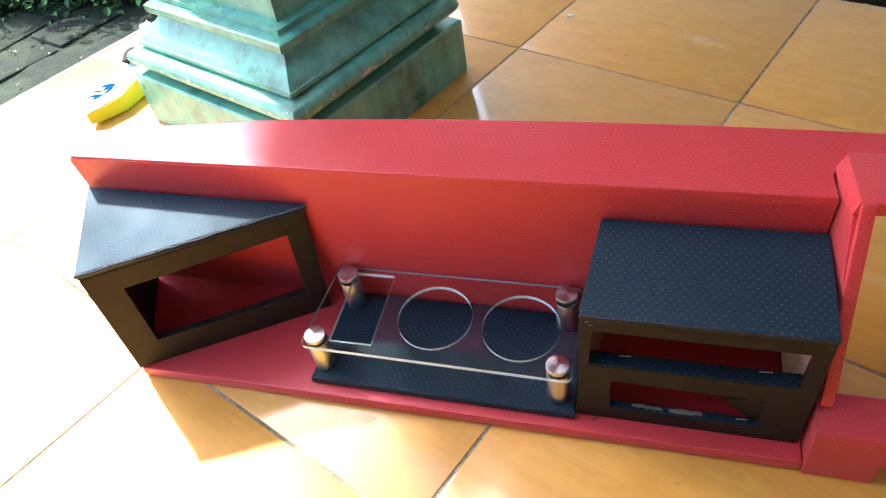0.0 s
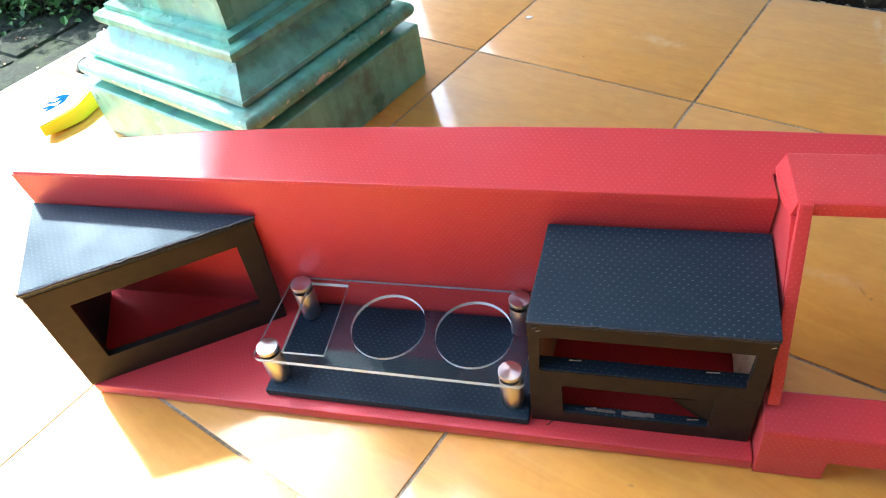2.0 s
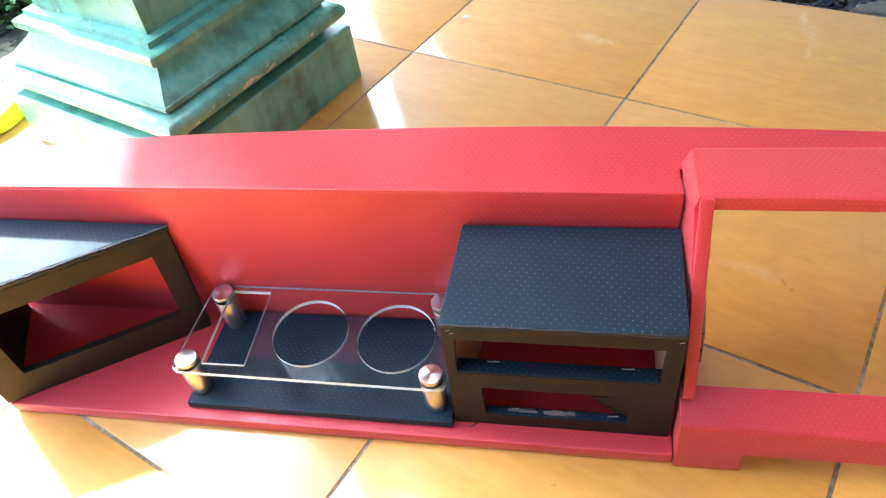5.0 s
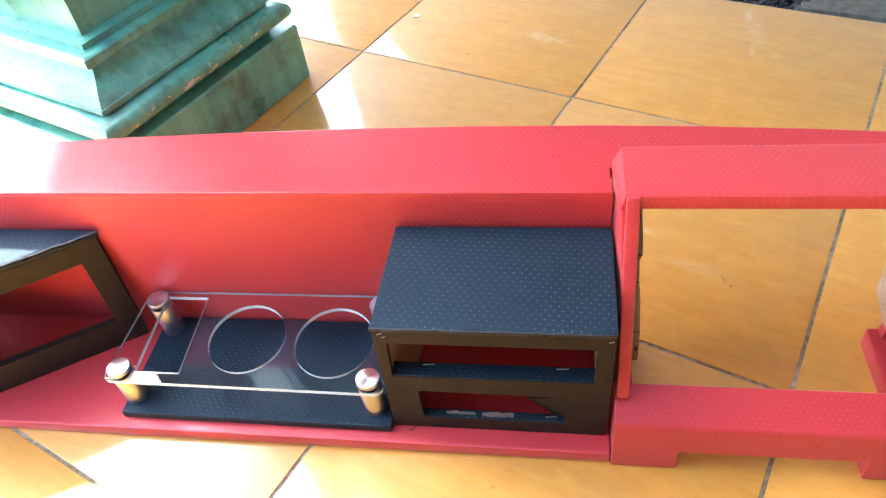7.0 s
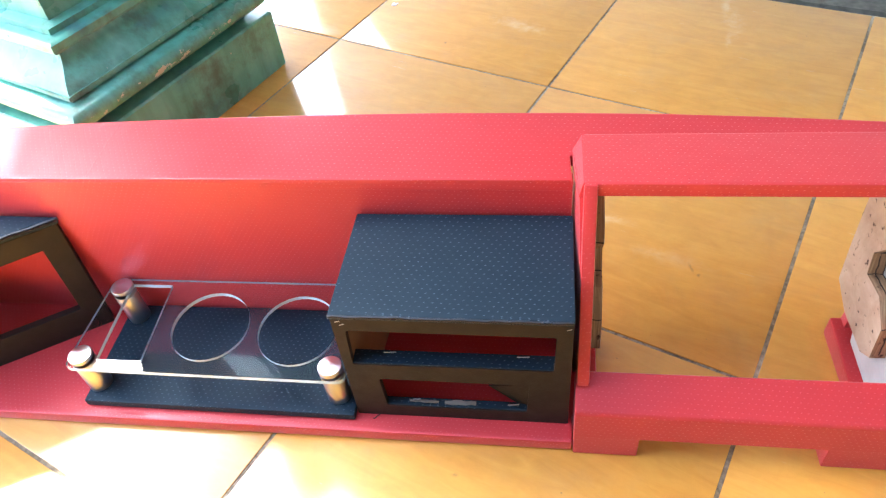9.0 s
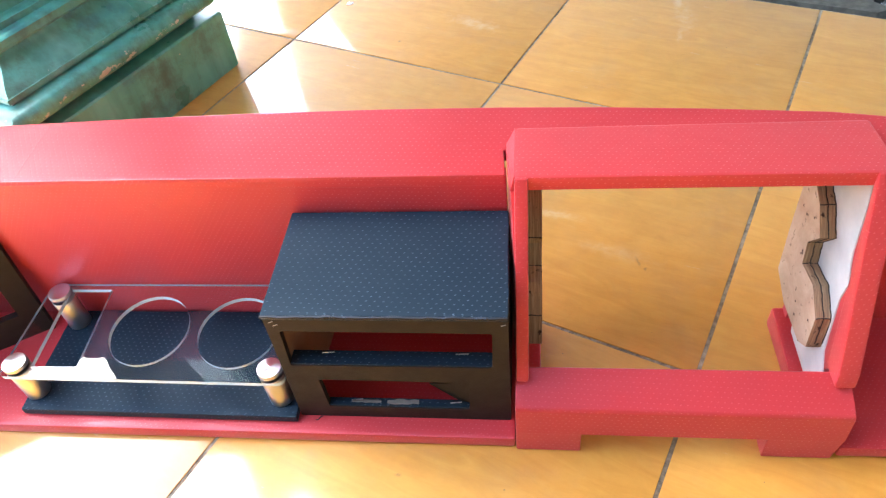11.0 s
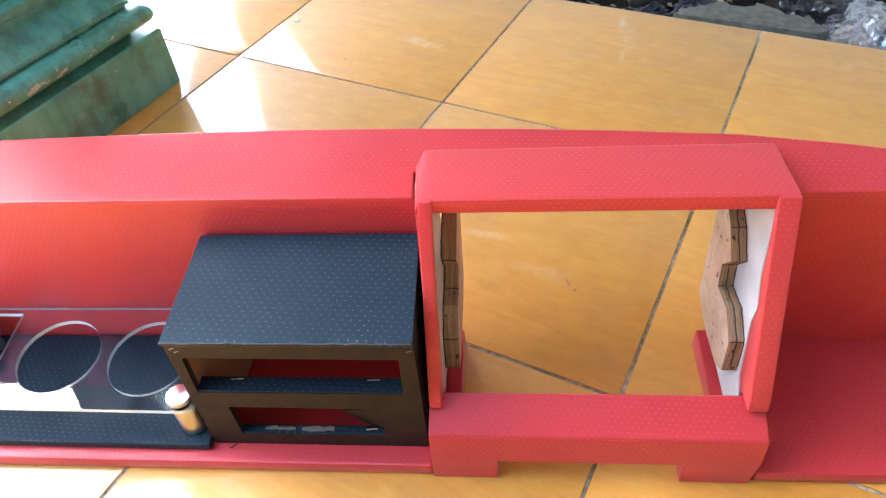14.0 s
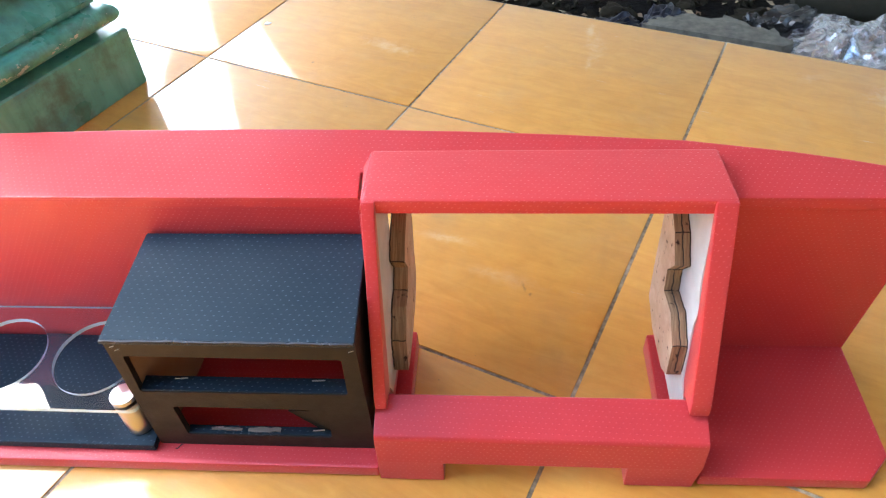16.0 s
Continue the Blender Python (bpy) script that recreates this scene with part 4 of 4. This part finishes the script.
at_rest(solid("foil_sheet", foil_bm(0.34, 0.20, 84, 50, 3.0), FOIL, "crumpled silver foil sheet lying on the soil", "foil"), 0.84, 1.275, GZ + .03, -.40)
# stands for a greenish-grey rounded bag, built as a brown log
bm = tube_bm([(0.72, 1.464, GZ + .03), (0.84, 1.44, GZ + .034), (1, 1.404, GZ + .03)], 0.03, 12)
solid("log", bm, BARK, "rounded bag on the soil, shaped and coloured like a log", "log")
rng = random.Random(11)
rock = crumple_bm((.03, .024, .018), 40, edge=0.1)
first = None
for k in range(34):
    x, y = rng.uniform(0.16, 0.96), 0.0
    y = 1.345 - 0.44 * (x - 0.36) + rng.uniform(0.13, 0.42)
    m = pose(x, y, GZ + 0.007, 0, 0, rng.uniform(0, 360))
    if first is None:
        first = solid("stone", rock, STONE, "small grey stone on the soil", "stone", group="stones in the rubble")
        first.matrix_basis = m
    else:
        s = rng.uniform(0.4, 1.2)
        c = copy_thing(first, m)
        c.scale = (s, s, s)
        c.location.z = GZ + 0.007 * s
chips = bmesh.new()
for k in range(420):
    x = rng.uniform(0.1, 1.1)
    y = 1.345 - 0.44 * (x - 0.36) + rng.uniform(0.06, 0.5)
    r = rng.uniform(0.004, 0.014)
    q = Euler((rng.uniform(0, 6), rng.uniform(0, 6), rng.uniform(0, 6))).to_matrix()
    vs = [chips.verts.new(Vector((x, y, GZ + r * 0.5)) + q @ Vector((px * r * rng.uniform(0.6, 1.2), py * r * rng.uniform(0.6, 1.2), pz * r * 0.6))) for px, py, pz in ((1, 0, 0), (-1, 0, 0), (0, 1, 0), (0, -1, 0), (0, 0, 1), (0, 0, -1))]
    for a, b, c in ((0, 2, 4), (2, 1, 4), (1, 3, 4), (3, 0, 4), (2, 0, 5), (1, 2, 5), (3, 1, 5), (0, 3, 5)):
        chips.faces.new((vs[a], vs[b], vs[c]))
solid("rubble", chips, STONE, "dark broken rubble chips on the soil", "rubble", kind="stuff", smooth=False)
bm = bmesh.new()
for k in range(260):
    x = rng.uniform(0.1, 1.1)
    y = 1.345 - 0.44 * (x - 0.36) + rng.uniform(0.08, 0.6)
    l = rng.uniform(0.006, 0.016)
    q = Euler((rng.uniform(-.5, .5), rng.uniform(-.5, .5), rng.uniform(0, 6.3))).to_matrix()
    vs = [bm.verts.new(Vector((x, y, GZ + 0.006)) + q @ Vector(p)) for p in ((-l, 0, 0), (0, l * .5, .002), (l, 0, 0), (0, -l * .5, .002))]
    bm.faces.new(vs)
solid("litter", bm, DRY_LEAF, "scattered dry leaf litter on the soil", "leaf litter", kind="stuff")

# ---------------------------------------------------------------- garden on the other side
paving = thing("pavement", "mossy dark paving blocks below the terrace edge", "pavement")
tagged(paving, kind="structure")
paving.matrix_basis = Matrix.Translation(uv(-1.24, 0.0, 0)) @ Matrix.Rotation(TH + radians(4), 4, "Z")
bm = bmesh.new()
bmesh.ops.create_grid(bm, x_segments=60, y_segments=120, size=0.5)
for v in bm.verts:
    x, y = v.co.x * 0.7 - 0.33, v.co.y * 2.6 - 0.1
    z = 0.0045 * noise.noise(Vector((x * 9, y * 9, 3))) + 0.003 * noise.noise(Vector((x * 31, y * 31, 7)))
    v.co = (x, y, GZ + 0.0075 + z)
bed = new("moss_bed", mesh_of("moss_bed", bm, MOSS))
bed.parent = paving
tagged(bed, "uneven dark moss between the paving blocks", kind="stuff")
pm = [mesh_of("paver", moved(box_bm(-.151, -.001, -.102, .102, -.03, 0, .012), pose(0, 0, 0, rng.uniform(-1.5, 1.5), rng.uniform(-1.5, 1.5), rng.uniform(-2, 2))), MOSS) for _ in range(4)]
for i in range(4):
    for j in range(-6, 5):
        ob = new("paver", pm[(i * 3 + j) % 4])
        ob.parent = paving
        ob.location = (-0.16 * i, 0.21 * j + (0.1 if i % 2 else 0), GZ + 0.012 + rng.uniform(-.005, .005))


def leaf_into(bm, at, q, l):
    """One broad leaf, folded along its rib."""
    shape = ((-.0, 0), (.28, .2), (.42, .45), (.34, .75), (0, 1.0), (-.34, .75), (-.42, .45), (-.28, .2))
    rim = [bm.verts.new(at + q @ Vector((x * l, y * l, -0.18 * l * (1 - abs(x) * 2.2) + 0.12 * l * math.sin(y * 3)))) for x, y in shape]
    mid = bm.verts.new(at + q @ Vector((0, .5 * l, -0.16 * l)))
    for k in range(8):
        bm.faces.new((mid, rim[k], rim[(k + 1) % 8]))


def bush(name, label, spots, count, size, seed):
    rng = random.Random(seed)
    ob = thing(name, label, "plant", at=spots[0])
    base = Vector(spots[0])
    bm = bmesh.new()
    st = bmesh.new()
    for k in range(count):
        c = Vector(rng.choice(spots))
        h = rng.random() ** 0.7
        p = c - base + Vector((rng.gauss(0, .07), rng.gauss(0, .05), 0.01 + 0.16 * h))
        q = Euler((rng.uniform(-0.9, 0.4), rng.uniform(-0.5, 0.5), rng.uniform(0, 6.3))).to_matrix()
        leaf_into(bm, p, q, size * rng.uniform(0.6, 1.3))
        if k % 18 == 0:
            foot = c - base + Vector((rng.gauss(0, .03), rng.gauss(0, .03), 0.0))
            join(st, tube_bm([foot, (foot + p) * 0.5 + Vector((0, 0, .03)), p], 0.0025, 5, 0.5))
    tagged(part("stem", st, BARK, ob), kind="stuff")
    tagged(part("foliage", bm, LEAF, ob), kind="stuff")
    return ob


bush("ground_cover_plant", "low leafy green plant growing on the soil", [(-1.95, 1.56, GZ), (-1.82, 1.55, GZ), (-1.72, 1.58, GZ), (-1.87, 1.66, GZ)], 1700, 0.021, 2)
bush("ground_cover_plant", "low leafy green plant growing on the soil", [(-1.60, 1.56, GZ), (-1.49, 1.59, GZ), (-1.61, 1.67, GZ), (-1.43, 1.68, GZ)], 1700, 0.021, 3)
bush("ground_cover_plant", "tall dark leafy plant behind the paving", [(-2.2, 1.6, GZ), (-2.0, 1.75, GZ), (-1.7, 1.85, GZ), (-1.4, 1.9, GZ)], 1300, 0.030, 4)
bm = bmesh.new()
for k in range(60):
    l = rng.uniform(0.006, 0.014)
    p = uv(rng.uniform(-1.75, -1.25), rng.uniform(-0.5, 0.7), GZ + 0.02)
    q = Euler((rng.uniform(-.4, .4), rng.uniform(-.4, .4), rng.uniform(0, 6.3))).to_matrix()
    leaf_into(bm, p, q, l)
solid("fallen_leaves", bm, DRY_LEAF, "scattered dry fallen leaves on the paving", "leaves", kind="stuff")
at_rest(solid("crumpled_tissue", crumple_bm((.02, .016, .014), 52, edge=0.35), RAG_WHITE, "crumpled white tissue at the terrace edge", "tissue"), -1.33, 1.40, GZ + 0.021)

# ---------------------------------------------------------------- a glint on the floor, made as a white fleck


def streak(name, a, b, w, mat, label, seed, thick=0.0003):
    """A thin ragged streak on the tiles from a to b."""
    rng = random.Random(seed)
    a, b = Vector((*a, 0)), Vector((*b, 0))
    d = (b - a).normalized()
    n = Vector((-d.y, d.x, 0))
    ring = []
    for k in range(9):
        ring.append(a.lerp(b, k / 8) + n * w * math.sin(math.pi * (k + 0.3) / 8.6) * rng.uniform(0.5, 1.2))
    for k in range(8, -1, -1):
        ring.append(a.lerp(b, k / 8) - n * w * math.sin(math.pi * (k + 0.3) / 8.6) * rng.uniform(0.5, 1.2) - n * 0.0003)
    low = [(p.x, p.y, 0.0002) for p in ring]
    return solid(name, hull_bm(low, [(x, y, 0.0002 + thick) for x, y, z in low]), mat, label, "scrap")


# solid white fleck that stands in for a specular dot on the glaze
streak("glint_fleck", (-0.2925, 1.2890), (-0.2810, 1.2965), 0.0060, RAG_WHITE, "tiny white fleck in place of a glint on the floor tile", 5, 0.001)

thread_pts = [(-0.1575 - 0.0009 * k, 0.4192 - 0.0006 * k + 0.0006 * math.sin(k), BASE(0, 0.4165) + 0.0012 + 0.0005 * math.sin(k * 0.9)) for k in range(8)]
solid("thread", tube_bm(thread_pts, 0.0006, 6), BLACK_RUBBER, "short loose black thread on the red shelf", "thread")

# ---------------------------------------------------------------- floor tiles
tile_mesh = mesh_of("tile", box_bm(0.0019, TILE - 0.0019, 0.0019, TILE - 0.0019, -0.008, 0.0, 0.001), TILE_MAT)
half_mesh = mesh_of("tile", box_bm(0.0019, TILE - 0.0019, 0.0019, V1 - 0.0005, -0.008, 0.0, 0.001), TILE_MAT)
for i in range(-3, 6):
    for j in range(-6, 1):
        ob = new("tile", half_mesh if j == 0 else tile_mesh)
        ob.parent = floor
        ob.matrix_basis = Matrix.Translation((i * TILE, j * TILE, 0.0))
